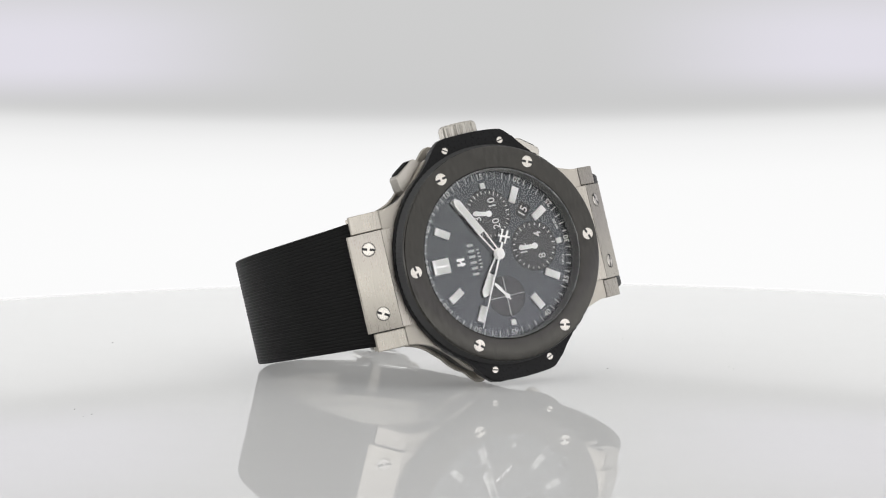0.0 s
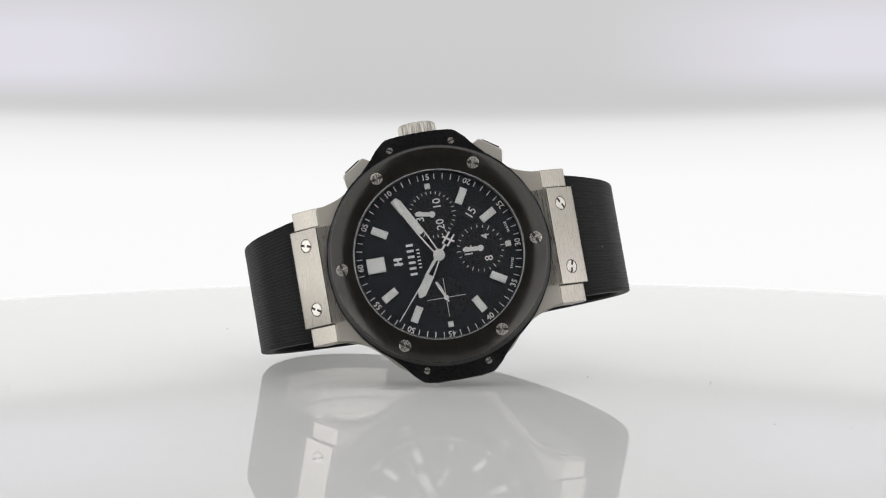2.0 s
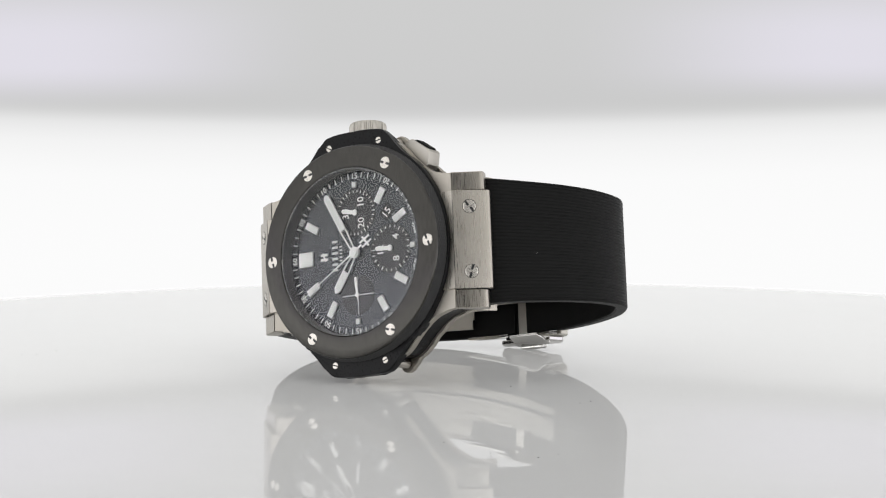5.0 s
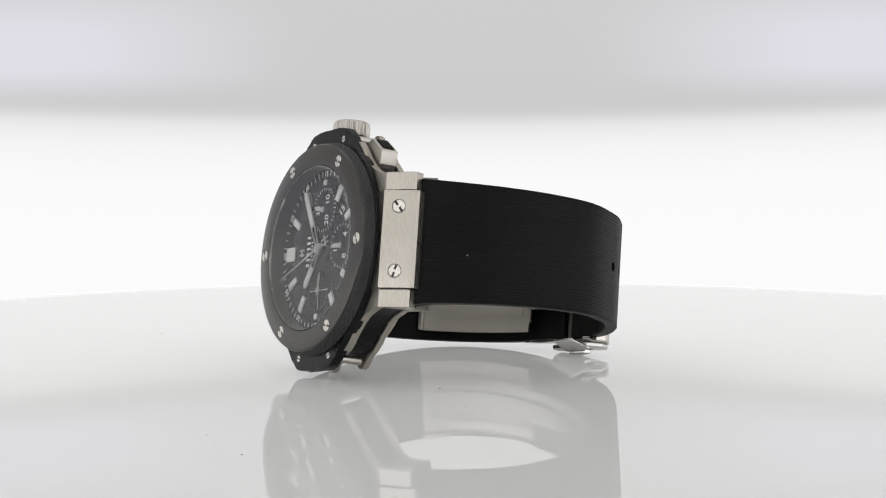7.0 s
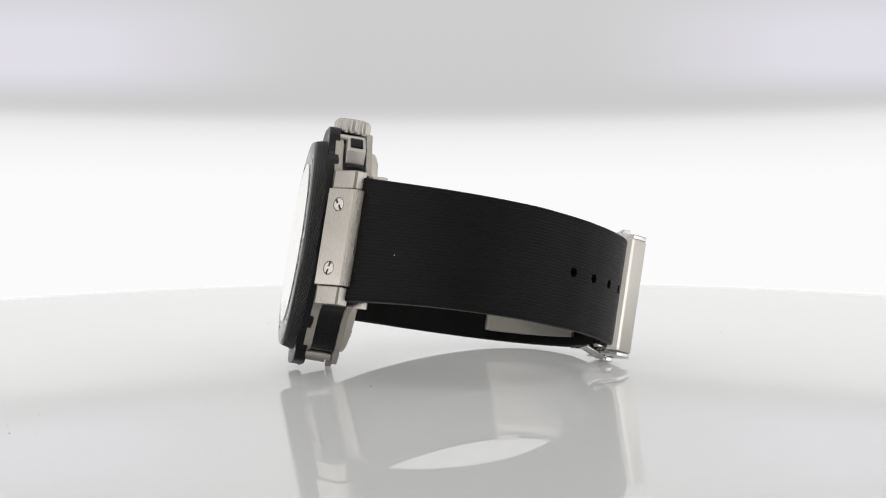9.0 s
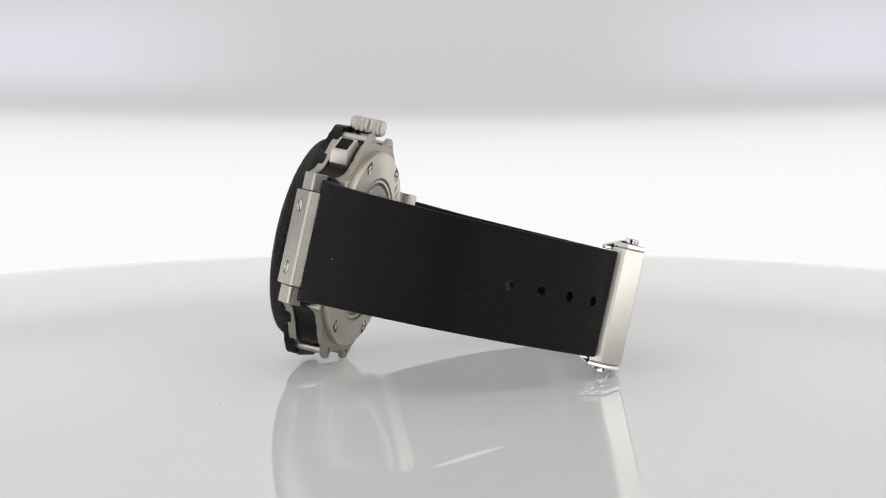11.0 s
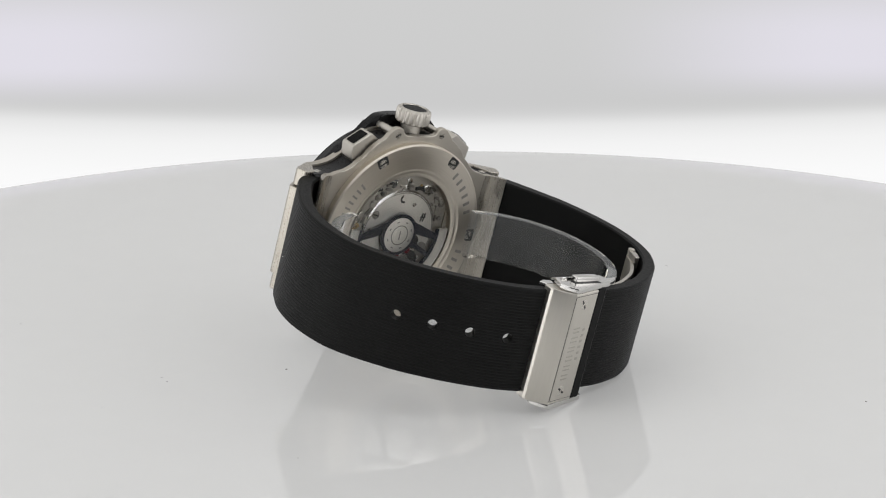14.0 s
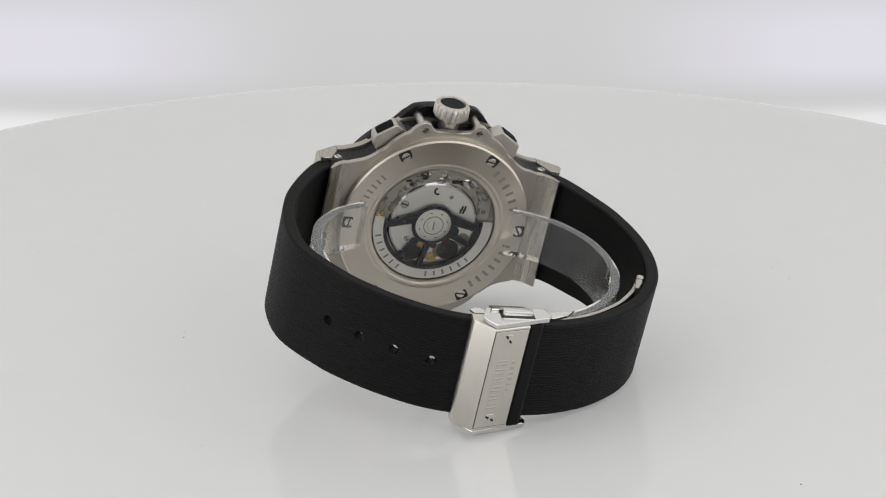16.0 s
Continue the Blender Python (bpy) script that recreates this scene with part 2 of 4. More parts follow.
def prism(outline, z0, z1, bevel=0.0, seg=2, both=True):
    """Upright prism over a closed (x, y) outline."""
    bm = bmesh.new()
    lo = [bm.verts.new((x, y, z0)) for x, y in outline]
    hi = [bm.verts.new((x, y, z1)) for x, y in outline]
    n = len(outline)
    for i in range(n):
        bm.faces.new((lo[i], lo[(i + 1) % n], hi[(i + 1) % n], hi[i]))
    top = bm.faces.new(hi)
    bot = bm.faces.new(lo[::-1])
    if bevel:
        edges = set(top.edges) | (set(bot.edges) if both else set())
        bmesh.ops.bevel(bm, geom=list(edges), offset=bevel, segments=seg, profile=0.5, affect="EDGES", clamp_overlap=True)
    return bm


def holed(outline, hole, z0, z1, bevel=0.0, seg=2):
    """Prism over an outline round the origin, with a round hole."""
    bm = bmesh.new()
    inner = []
    for x, y in outline:
        d = math.hypot(x, y)
        inner.append((x / d * hole, y / d * hole))
    lo, hi = [bm.verts.new((x, y, z0)) for x, y in outline], [bm.verts.new((x, y, z1)) for x, y in outline]
    li, hi2 = [bm.verts.new((x, y, z0)) for x, y in inner], [bm.verts.new((x, y, z1)) for x, y in inner]
    n = len(outline)
    rim = []
    for i in range(n):
        k = (i + 1) % n
        side = bm.faces.new((lo[i], lo[k], hi[k], hi[i]))
        rim += [e for e in side.edges if (e.verts[0].co.z == e.verts[1].co.z)]
        bm.faces.new((hi[i], hi[k], hi2[k], hi2[i]))
        bm.faces.new((lo[k], lo[i], li[i], li[k]))
        bm.faces.new((li[k], li[i], hi2[i], hi2[k]))
    if bevel:
        bmesh.ops.bevel(bm, geom=list(set(rim)), offset=bevel, segments=seg, profile=0.5, affect="EDGES", clamp_overlap=True)
    return bm


def box(x0, x1, y0, y1, z0, z1, bevel=0.1, seg=2):
    bm = bmesh.new()
    bmesh.ops.create_cube(bm, size=1.0)
    for v in bm.verts:
        v.co = Vector(((x0 + x1) / 2 + v.co.x * (x1 - x0), (y0 + y1) / 2 + v.co.y * (y1 - y0), (z0 + z1) / 2 + v.co.z * (z1 - z0)))
    if bevel:
        bmesh.ops.bevel(bm, geom=list(bm.edges), offset=bevel, segments=seg, profile=0.5, affect="EDGES", clamp_overlap=True)
    return bm


def tube(p0, p1, r, seg=20, bevel=0.0):
    """Round bar between two points."""
    a, b = Vector(p0), Vector(p1)
    d = (b - a).length
    prof = [(0, 0), (r - bevel, 0), (r, bevel), (r, d - bevel), (r - bevel, d), (0, d)] if bevel else [(0, 0), (r, 0), (r, d), (0, d)]
    bm = lathe(prof, seg, closed=False)
    bm.transform(Matrix.Translation(a) @ (b - a).to_track_quat("Z", "Y").to_matrix().to_4x4())
    return bm


def merge(*bms):
    out = bmesh.new()
    for b in bms:
        me = bpy.data.meshes.new("tmp")
        b.to_mesh(me)
        b.free()
        out.from_mesh(me)
        bpy.data.meshes.remove(me)
    return out


def moved(bm, m):
    bm.transform(m)
    return bm


def place(x, y, z, rx=0, ry=0, rz=0):
    """A part's pose from millimetres."""
    return pose(x * MM, y * MM, z * MM, rx, ry, rz)


def circle(r, n=48, cx=0.0, cy=0.0, a0=0.0, a1=360.0):
    return [(cx + r * math.cos(radians(a0 + (a1 - a0) * i / n)), cy + r * math.sin(radians(a0 + (a1 - a0) * i / n))) for i in range(n)]


def writing(text, height, depth=0.03, spacing=1.0):
    """Raised letters of the built-in font, centred, height in mm."""
    cu = bpy.data.curves.new("writing", "FONT")
    cu.body, cu.size, cu.align_x, cu.align_y = text, 1.0, "CENTER", "CENTER"
    cu.resolution_u = 3
    cu.space_character = spacing
    cu.offset = 0.014
    ob = bpy.data.objects.new("writing", cu)
    scene.collection.objects.link(ob)
    me = bpy.data.meshes.new_from_object(ob.evaluated_get(bpy.context.evaluated_depsgraph_get()))
    bpy.data.objects.remove(ob)
    bpy.data.curves.remove(cu)
    bm = bmesh.new()
    bm.from_mesh(me)
    bpy.data.meshes.remove(me)
    ys = [v.co.y for v in bm.verts]
    xs = [v.co.x for v in bm.verts]
    s = height / (max(ys) - min(ys))
    cy, cx = (max(ys) + min(ys)) / 2, (max(xs) + min(xs)) / 2
    for v in bm.verts:
        v.co = Vector(((v.co.x - cx) * s, (v.co.y - cy) * s, depth))
    return bm


def clock(deg, r):
    """Point on the dial at a clock angle (0 at twelve, clockwise)."""
    return r * math.sin(radians(deg)), r * math.cos(radians(deg))


# ---- the light drum ----
def drum():
    # wall, open towards the camera
    bm = bmesh.new()
    seg, r, span = 140, 315.0, 166.0
    zs = [-140, -60, 0, 60, 140, 260, 380]
    cols = []
    for i in range(seg + 1):
        a = radians(90 - span + 2 * span * i / seg)
        cols.append([[bm.verts.new((rr * math.cos(a), rr * math.sin(a), z)) for z in zs] for rr in (r, r + 6)])
    for i in range(seg):
        for j in range(len(zs) - 1):
            bm.faces.new((cols[i][0][j], cols[i + 1][0][j], cols[i + 1][0][j + 1], cols[i][0][j + 1]))
            bm.faces.new((cols[i][1][j], cols[i][1][j + 1], cols[i + 1][1][j + 1], cols[i + 1][1][j]))
        for j in (0, len(zs) - 1):
            bm.faces.new((cols[i][0][j], cols[i][1][j], cols[i + 1][1][j], cols[i + 1][0][j]))
    tagged(new("wall_drum", to_mesh("wall_drum", bm, WALL_LIGHT)), "curved white wall of the light box, light levels painted into its glow", "wall", kind="structure")
    lid = lathe([(0, 381), (321, 381), (321, 387), (0, 387)], 96, closed=False)
    tagged(new("ceiling", to_mesh("ceiling", lid, LID_LIGHT)), "unseen glowing white lid of the light box, added to light the disc", "ceiling", kind="structure")
    base = lathe([(0, -140), (325, -140), (325, -150), (0, -150)], 96, closed=False)
    tagged(new("floor", to_mesh("floor", base, BASE_WHITE)), "plain white base plate of the light box", "floor", kind="structure")
    # the dim room that closes the place behind the camera
    room = box(-520, 520, -760, 420, -160, 520, 0)
    tagged(new("wall_room", to_mesh("wall_room", room, ROOM_DARK, smooth=False)), "dark cabinet walls round the light box", "wall", kind="structure")


drum()


def turntable():
    root = tagged(new("turntable"), "round glossy white acrylic turntable disc with an added glow as if lit from beneath", "turntable")
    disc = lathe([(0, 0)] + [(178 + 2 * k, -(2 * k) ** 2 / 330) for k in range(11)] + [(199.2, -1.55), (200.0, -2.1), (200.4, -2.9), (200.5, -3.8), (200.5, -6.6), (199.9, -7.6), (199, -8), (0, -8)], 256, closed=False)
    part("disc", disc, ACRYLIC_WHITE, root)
    part("hub", lathe([(0, -8.2), (40, -8.2), (40, -40), (28, -52), (0, -52)], 64, closed=False), BASE_WHITE, root, "plain white hub under the disc")
    rng = random.Random(3)
    for x, y in DUST_SPOTS:
        r = rng.uniform(0.08, 0.22)
        part("dust_speck", lathe([(0, r * 0.5), (r * 0.7, r * 0.35), (r, 0.005), (0, 0.005)], 8, closed=False), DUST, root, at=place(x, y, 0))
    return root


DUST_SPOTS = [(-65.3, -68.4), (-64.3, -65.4), (98.0, -50.0), (58.2, -3.4), (-68.3, -59.3), (72.7, 9.3), (100.8, -51.6), (105.6, -45.7), (40.0, 46.8), (104.8, -41.3), (33.1, -5.2), (84.6, -50.9), (-75.5, 43.2), (58.9, -6.2)]
table = turntable()


# ---- the watch ----
# watch space, mm: x to three o'clock, y to twelve, z out of the dial; z = 0 at the bezel's face
def quad(pts):
    """Mirror a quadrant outline, from the lug's end to three o'clock, to a closed outline."""
    up = list(pts)
    right = up + [(x, -y) for x, y in up[::-1] if abs(y) > 1e-6]
    return right + [(-x, -y) for x, y in up] + [(-x, y) for x, y in up[::-1] if abs(y) > 1e-6]


def rounded(pts, steps=5):
    """Catmull-Rom through open points."""
    out = []
    P = [pts[0]] + list(pts) + [pts[-1]]
    for i in range(1, len(P) - 2):
        for k in range(steps):
            t = k / steps
            a, b, c, d = P[i - 1], P[i], P[i + 1], P[i + 2]
            out.append(tuple(0.5 * (2 * b[j] + (c[j] - a[j]) * t + (2 * a[j] - 5 * b[j] + 4 * c[j] - d[j]) * t * t + (3 * b[j] - a[j] - 3 * c[j] + d[j]) * t ** 3) for j in range(2)))
    out.append(tuple(pts[-1]))
    return out


watch = tagged(new("wrist_watch"), "steel chronograph watch with black ceramic bezel and ribbed black rubber strap", "watch")

FLANK = [(13.5, 20.2), (14.7, 16.9), (17.2, 13.8), (20.0, 11.2)]
FRONT = quad([(13.3, 22.25)] + rounded([(13.3, 21.6)] + FLANK + [(21.3, 9.3), (21.9, 6.0), (22.0, 0.0)]))
BACK = quad([(13.3, 22.4)] + rounded([(13.3, 21.6)] + FLANK + [(21.2, 9.3), (22.2, 8.3)]) + rounded([(23.1, 7.5), (23.75, 6.6), (23.8, 5.6), (23.4, 4.8), (22.5, 4.2), (22.1, 3.2), (22.0, 0.0)], 3))
INNER = quad([(12.95, 24.6)] + rounded([(12.95, 22.5), (13.1, 20.2), (14.25, 16.7), (16.7, 13.5), (19.3, 10.9), (20.8, 8.7), (21.2, 6.0), (21.3, 0.0)]))
part("case_front", prism(FRONT, -5.65, -4.05, 0.16), STEEL, watch, "thin brushed steel front plate of the case")
part("case_middle", prism(INNER, -10.45, -5.63, 0.1), RESIN, watch, "black composite middle of the case")
back_sheet = holed(BACK, 14.2, -11.62, -10.4, 0.2)
part("case_back_plate", back_sheet, STEEL, watch, "brushed steel back plate with ears for the rods")

# black ear plate under the bezel
EAR = quad(rounded([(0.0, 22.1), (7.0, 20.96), (13.5, 17.45), (16.9, 14.25), (18.5, 12.3), (20.3, 10.5), (22.5, 8.7)], 6) + rounded([(23.7, 7.4), (24.3, 5.8), (24.6, 0.0)], 3))
seen_pts, ear_outline = set(), []
for q in EAR:
    k = (round(q[0], 3), round(q[1], 3))
    if k not in seen_pts:
        seen_pts.add(k)
        ear_outline.append(q)
part("ear_plate", holed(ear_outline, 17.6, -4.9, -2.7, 0.35, 3), RESIN, watch, "glossy black composite plate with screwed ears")


def slotted_screw(name, r, parent, at, turn, h_slot=True, label=""):
    """Round polished screw; the shade of its slot, in from both sides, and of its rim is painted dark."""
    body = part(name, lathe([(0, 0.10), (r * 0.86, 0.10), (r, -0.02), (r, -0.6), (0, -0.6)], 32, closed=False), SCREW, parent, label, at @ pose(0, 0, 0, 0, 0, turn))
    part("groove_shade", lathe([(r * 1.0, 0.015), (r * 1.07, 0.022), (r * 1.07, -0.3), (r * 1.0, -0.3)], 32), DARK, body)
    if h_slot:
        w = r * 0.18
        for k in (1, -1):
            part("slot", box(min(k * r * 0.2, k * r * 0.97), max(k * r * 0.2, k * r * 0.97), k * w * 0.25 - w, k * w * 0.25 + w, 0.02, 0.112, 0), DARK, body)
    else:
        part("slot", box(-r * 0.95, r * 0.95, -r * 0.16, r * 0.16, 0.02, 0.112, 0), DARK, body)
    return body


# bezel: brushed ring, knurled flank, six screws
bezel = part("bezel", lathe([(16.75, -0.6), (16.75, -0.05), (16.95, 0.12), (17.3, 0.14), (20.75, 0.02), (20.95, -0.06), (21.1, -0.25), (21.15, -0.45), (20.4, -0.5), (20.4, -3.2), (17.0, -3.2)], 160), CERAMIC, watch, "brushed black ceramic ring")


def knurl():
    bm = bmesh.new()
    n, rows = 230, 10
    grid = []
    for j in range(rows):
        z = -0.40 - 2.45 * j / (rows - 1)
        ring = []
        for i in range(n):
            a = 2 * math.pi * i / n
            r = 20.98 + 0.066 * j + (0.24 if (i + j) % 2 and 0 < j < rows - 1 else 0.0)
            ring.append(bm.verts.new((r * math.cos(a), r * math.sin(a), z)))
        grid.append(ring)
    inner = [[bm.verts.new((20.2 * math.cos(2 * math.pi * i / n), 20.2 * math.sin(2 * math.pi * i / n), z)) for i in range(n)] for z in (-0.40, -2.85)]
    for j in range(rows - 1):
        for i in range(n):
            k = (i + 1) % n
            q = (grid[j][i], grid[j][k], grid[j + 1][k], grid[j + 1][i])
            if (i + j) % 2:
                bm.faces.new((q[0], q[1], q[2])), bm.faces.new((q[0], q[2], q[3]))
            else:
                bm.faces.new((q[0], q[1], q[3])), bm.faces.new((q[1], q[2], q[3]))
    for i in range(n):
        k = (i + 1) % n
        bm.faces.new((grid[0][k], grid[0][i], inner[0][i], inner[0][k]))
        bm.faces.new((grid[-1][i], grid[-1][k], inner[1][k], inner[1][i]))
        bm.faces.new((inner[0][k], inner[0][i], inner[1][i], inner[1][k]))
    return bm


part("knurled_edge", to_mesh("knurled_edge", knurl(), CERAMIC_EDGE, smooth=False), None, watch, "finely knurled black bezel edge")
for k, turn in zip(range(6), (10, 100, 65, 20, 75, 50)):
    x, y = clock(60 * k, 19.0)
    slotted_screw("bezel_screw", 1.28, bezel, place(x, y, 0.02), turn, label="polished steel screw with slot")
for x, y, turn in ((21.9, 6.1, 60), (21.9, -6.1, 100), (-21.9, 6.1, 75), (-21.9, -6.1, 110)):
    slotted_screw("ear_screw", 0.72, watch, place(x, y, -2.75), turn, False, "small polished steel screw")
    slotted_screw("ear_screw", 0.78, watch, place(x * 1.008, y * 0.97, -11.52, 180), turn + 20, False, "small polished steel screw")
    part("spacer_rod", tube((x * 1.015, y, -10.1), (x * 1.015, y, -4.6), 0.85, 20), SATIN, watch, "steel rod between the ears")

# rounded black shell at the ears' ends, where the plate wraps down
for s in (1, -1):
    part("ear_lip", prism([(s * 22.2, -6.4), (s * 24.0, -6.2), (s * 24.5, -4.6), (s * 24.5, 4.6), (s * 24.0, 6.2), (s * 22.2, 6.4)], -5.2, -4.6, 0.1), RESIN, watch)

# lugs with the screwed strap plates
def across(profile, x0, x1, bevel=0.0):
    """Extrude a (y, z) profile along x."""
    bm = bmesh.new()
    lo = [bm.verts.new((x0, y, z)) for y, z in profile]
    hi = [bm.verts.new((x1, y, z)) for y, z in profile]
    n = len(profile)
    for i in range(n):
        bm.faces.new((lo[i], lo[(i + 1) % n], hi[(i + 1) % n], hi[i]))
    f0, f1 = bm.faces.new(lo), bm.faces.new(hi)
    if bevel:
        bmesh.ops.bevel(bm, geom=list(set(f0.edges) | set(f1.edges)), offset=bevel, segments=2, profile=0.5, affect="EDGES")
    return bm


def lug(s):
    turned = Matrix.Rotation(0.0 if s > 0 else math.pi, 4, "Z")
    lug_ob = None
    # a horn on either side of the strap plate
    for x0, x1 in ((9.75, 13.35), (-13.35, -9.75)):
        prof = [(22.32, -4.03), (26.7, -7.0), (27.15, -7.45), (27.25, -8.0), (26.55, -9.75), (25.9, -9.95), (24.2, -9.6), (22.32, -6.3)]
        lug_ob = part("lug", moved(across(prof, x0, x1, 0.16), turned), STEEL_CROSS, watch, "brushed steel lug block")
    # strap plate, folded over the end of the case
    prof = [(19.4, -3.5), (22.95, -3.3), (27.5, -7.1), (28.1, -7.7), (28.25, -8.25), (27.35, -9.95), (26.7, -10.3), (25.0, -10.3), (22.2, -6.5), (19.4, -6.5)]
    plate = part("strap_plate", moved(across(prof, -9.6, 9.6, 0.13), turned), STEEL_CROSS, watch, "brushed steel strap plate with two screws")
    tilt = math.degrees(math.atan2(3.8, 4.55))
    for x, turn in ((6.4, 70 if s > 0 else 35), (-6.3, 60 if s > 0 else -20)):
        slotted_screw("plate_screw", 1.30, plate, place(x, s * 25.4, -5.33, -s * tilt, 0, 0), turn, label="polished steel screw with slot")
    part("strap_anchor", box(-12.8, 12.8, s * 22.6 - 2.0, s * 22.6 + 2.0, -11.4, -6.3, 0.3), RESIN, watch, "black composite block that holds the strap")
    # dark strip that paints the shade of the joint behind the plate, and the fine seam at its fold
    part("gap_shade", moved(across([(22.4, -4.25), (26.6, -7.15), (26.9, -8.2), (22.4, -6.2)], -9.76, 9.76), turned), DARK, lug_ob)
    part("seam", box(-9.5, 9.5, s * 22.85 - 0.045, s * 22.85 + 0.045, -3.7, -3.285, 0), DARK, plate)
    # thin lip of the back plate, bent away under the strap
    prof = [(20.6, -10.45), (22.4, -10.6), (23.7, -11.4), (24.6, -12.6), (25.3, -13.9), (24.95, -14.15), (23.9, -13.0), (22.9, -12.1), (22.0, -11.72), (20.6, -11.6)]
    part("lug_lip", moved(across(prof, -13.2, 13.2, 0.1), turned), STEEL_CROSS, watch, "thin bent steel lip under the strap's end")
    # screw of the strap in the case flank; a dark disc paints the shade of its sunk seat
    for k in (1, -1):
        at = place(k * 12.97, s * 22.7, -8.5, 0, k * 90, 0)
        part("counterbore_shade", lathe([(0, -0.3), (1.25, -0.3), (1.25, 0.02), (0, 0.02)], 28, closed=False), DARK, watch, at=at)
        slotted_screw("side_screw", 0.85, watch, at @ place(0, 0, 0.03), 25 * k, False, "small steel screw in the case flank")


lug(1)
lug(-1)


# crown and pushers
def crown():
    n = 108
    bm = bmesh.new()
    rows = []
    for x, r, flute in ((23.6, 2.6, 0), (23.8, 3.2, 0), (24.0, 3.6, 0.15), (24.4, 3.8, 0.42), (26.2, 3.8, 0.42), (26.7, 3.6, 0.28), (27.0, 3.2, 0), (27.05, 2.75, 0), (26.7, 2.6, 0)):
        ring = []
        for i in range(n):
            a = 2 * math.pi * i / n
            k = (i % 6)
            d = flute if k in (0, 5) else (flute * 0.35 if k in (1, 4) else 0.0)
            ring.append(bm.verts.new((x, (r - d) * math.cos(a), -7.8 + (r - d) * math.sin(a))))
        rows.append(ring)
    for A, B in zip(rows, rows[1:]):
        for i in range(n):
            bm.faces.new((A[i], A[(i + 1) % n], B[(i + 1) % n], B[i]))
    bm.faces.new(rows[0])
    bm.faces.new(rows[-1])
    ob = part("crown", bm, SATIN, watch, "fluted steel crown with black insert")
    part("insert", tube((26.5, 0, -7.8), (26.92, 0, -7.8), 2.62, 40, 0.2), RUBBER, ob, "black rubber insert")
    part("crown_tube", tube((20.5, 0, -7.8), (23.8, 0, -7.8), 2.2, 32), SATIN, watch)


crown()


def pusher(deg):
    m = place(0, 0, 0, 0, 0, 90 - deg)
    prof = [(19.5, -3.6), (22.1, -3.75), (22.5, -3.6), (24.4, -2.75), (24.7, -2.4), (24.7, 2.4), (24.4, 2.75), (22.5, 3.6), (22.1, 3.75), (19.5, 3.6)]
    ob = part("pusher", prism(prof, -9.9, -6.15, 0.2), SATIN, watch, "brushed steel chronograph pusher with black pad", m)
    part("pad", box(24.3, 24.9, -2.0, 2.0, -9.35, -6.7, 0.25, 3), RUBBER, ob, "black rubber pad")
    for k in range(5):
        part("rib", box(24.75, 25.0, -1.8, 1.8, -9.15 + k * 0.5, -8.85 + k * 0.5, 0.06, 1), RUBBER, ob)
    part("collar", prism([(18.4, -3.5), (21.2, -3.5), (21.2, 3.5), (18.4, 3.5)], -10.3, -5.5, 0.25), RESIN, ob)


pusher(56)
pusher(124)

# ---- dial ----
ZD = -2.8
dial = part("dial", lathe([(0, ZD), (16.6, ZD), (16.6, ZD - 0.6), (0, ZD - 0.6)], 128, closed=False), DIAL, watch, "black dial with pale markers and three subdials")
part("flange", lathe([(16.45, ZD + 0.02), (16.72, -0.35), (17.1, -0.35), (17.1, ZD)], 128), CERAMIC_EDGE, watch, "dark sloped ring round the dial")
crystal = part("crystal", lathe([(0, 0.34), (16.0, 0.34), (16.4, 0.34)], 128, closed=False), GLASS, watch, "clear flat sapphire crystal")
crystal.visible_shadow = False
rim = part("crystal_edge", lathe([(16.4, 0.34), (16.46, 0.335), (16.7, 0.12), (16.73, -0.30)], 128, closed=False), CRYSTAL_EDGE, watch, "bevelled edge of the crystal with its bright reflection painted in")
rim.visible_shadow = False


def on_dial(name, bm, mat, at=None, label="", parent=None):
    return part(name, bm, mat, parent or dial, label, at)


for k in range(60):
    deg = 6 * k
    long = k % 5 == 0
    if long:
        continue
    x, y = clock(deg, 15.6)
    on_dial("minute_tick", box(-0.08, 0.08, -0.55, 0.55, ZD, ZD + 0.03, 0), PRINT, place(x, y, 0, 0, 0, -deg))
for k in range(1, 13):
    deg = 30 * k
    x, y = clock(deg, 15.55)
    inward = 20 <= 5 * k <= 40
    on_dial("minute_numeral", writing("%02d" % (5 * k), 1.15), PRINT, place(x, y, ZD, 0, 0, (180 if inward else 0) - deg))
for word, deg in (("SWISS", 195.5), ("MADE", 166.5)):
    x, y = clock(deg, 14.35)
    on_dial("lettering", writing(word, 0.5, spacing=1.25), PRINT, place(x, y, ZD, 0, 0, 180 - deg))


def marker(deg, r, length, width, double=False):
    x, y = clock(deg, r)
    ob = on_dial("hour_marker", box(-width / 2, width / 2, -length / 2, length / 2, ZD, ZD + 0.42, 0.08, 1), HAND, place(x, y, 0, 0, 0, -deg), "applied steel marker with pale lume")
    strips = ((-width * 0.25, width * 0.36), (width * 0.25, width * 0.36)) if double else ((0, width * 0.68),)
    for cx, w in strips:
        part("lume", box(cx - w / 2, cx + w / 2, -length / 2 + 0.2, length / 2 - (0.2 if length < 2 else 0.7), ZD + 0.3, ZD + 0.46, 0), LUME, ob)


for deg in (30, 60, 120, 150, 210, 240, 300, 330):
    marker(deg, 12.4, 3.3, 1.5)
marker(0, 12.45, 3.6, 3.0, True)
for deg in (90, 180, 270):
    marker(deg, 13.7, 1.15, 1.1)


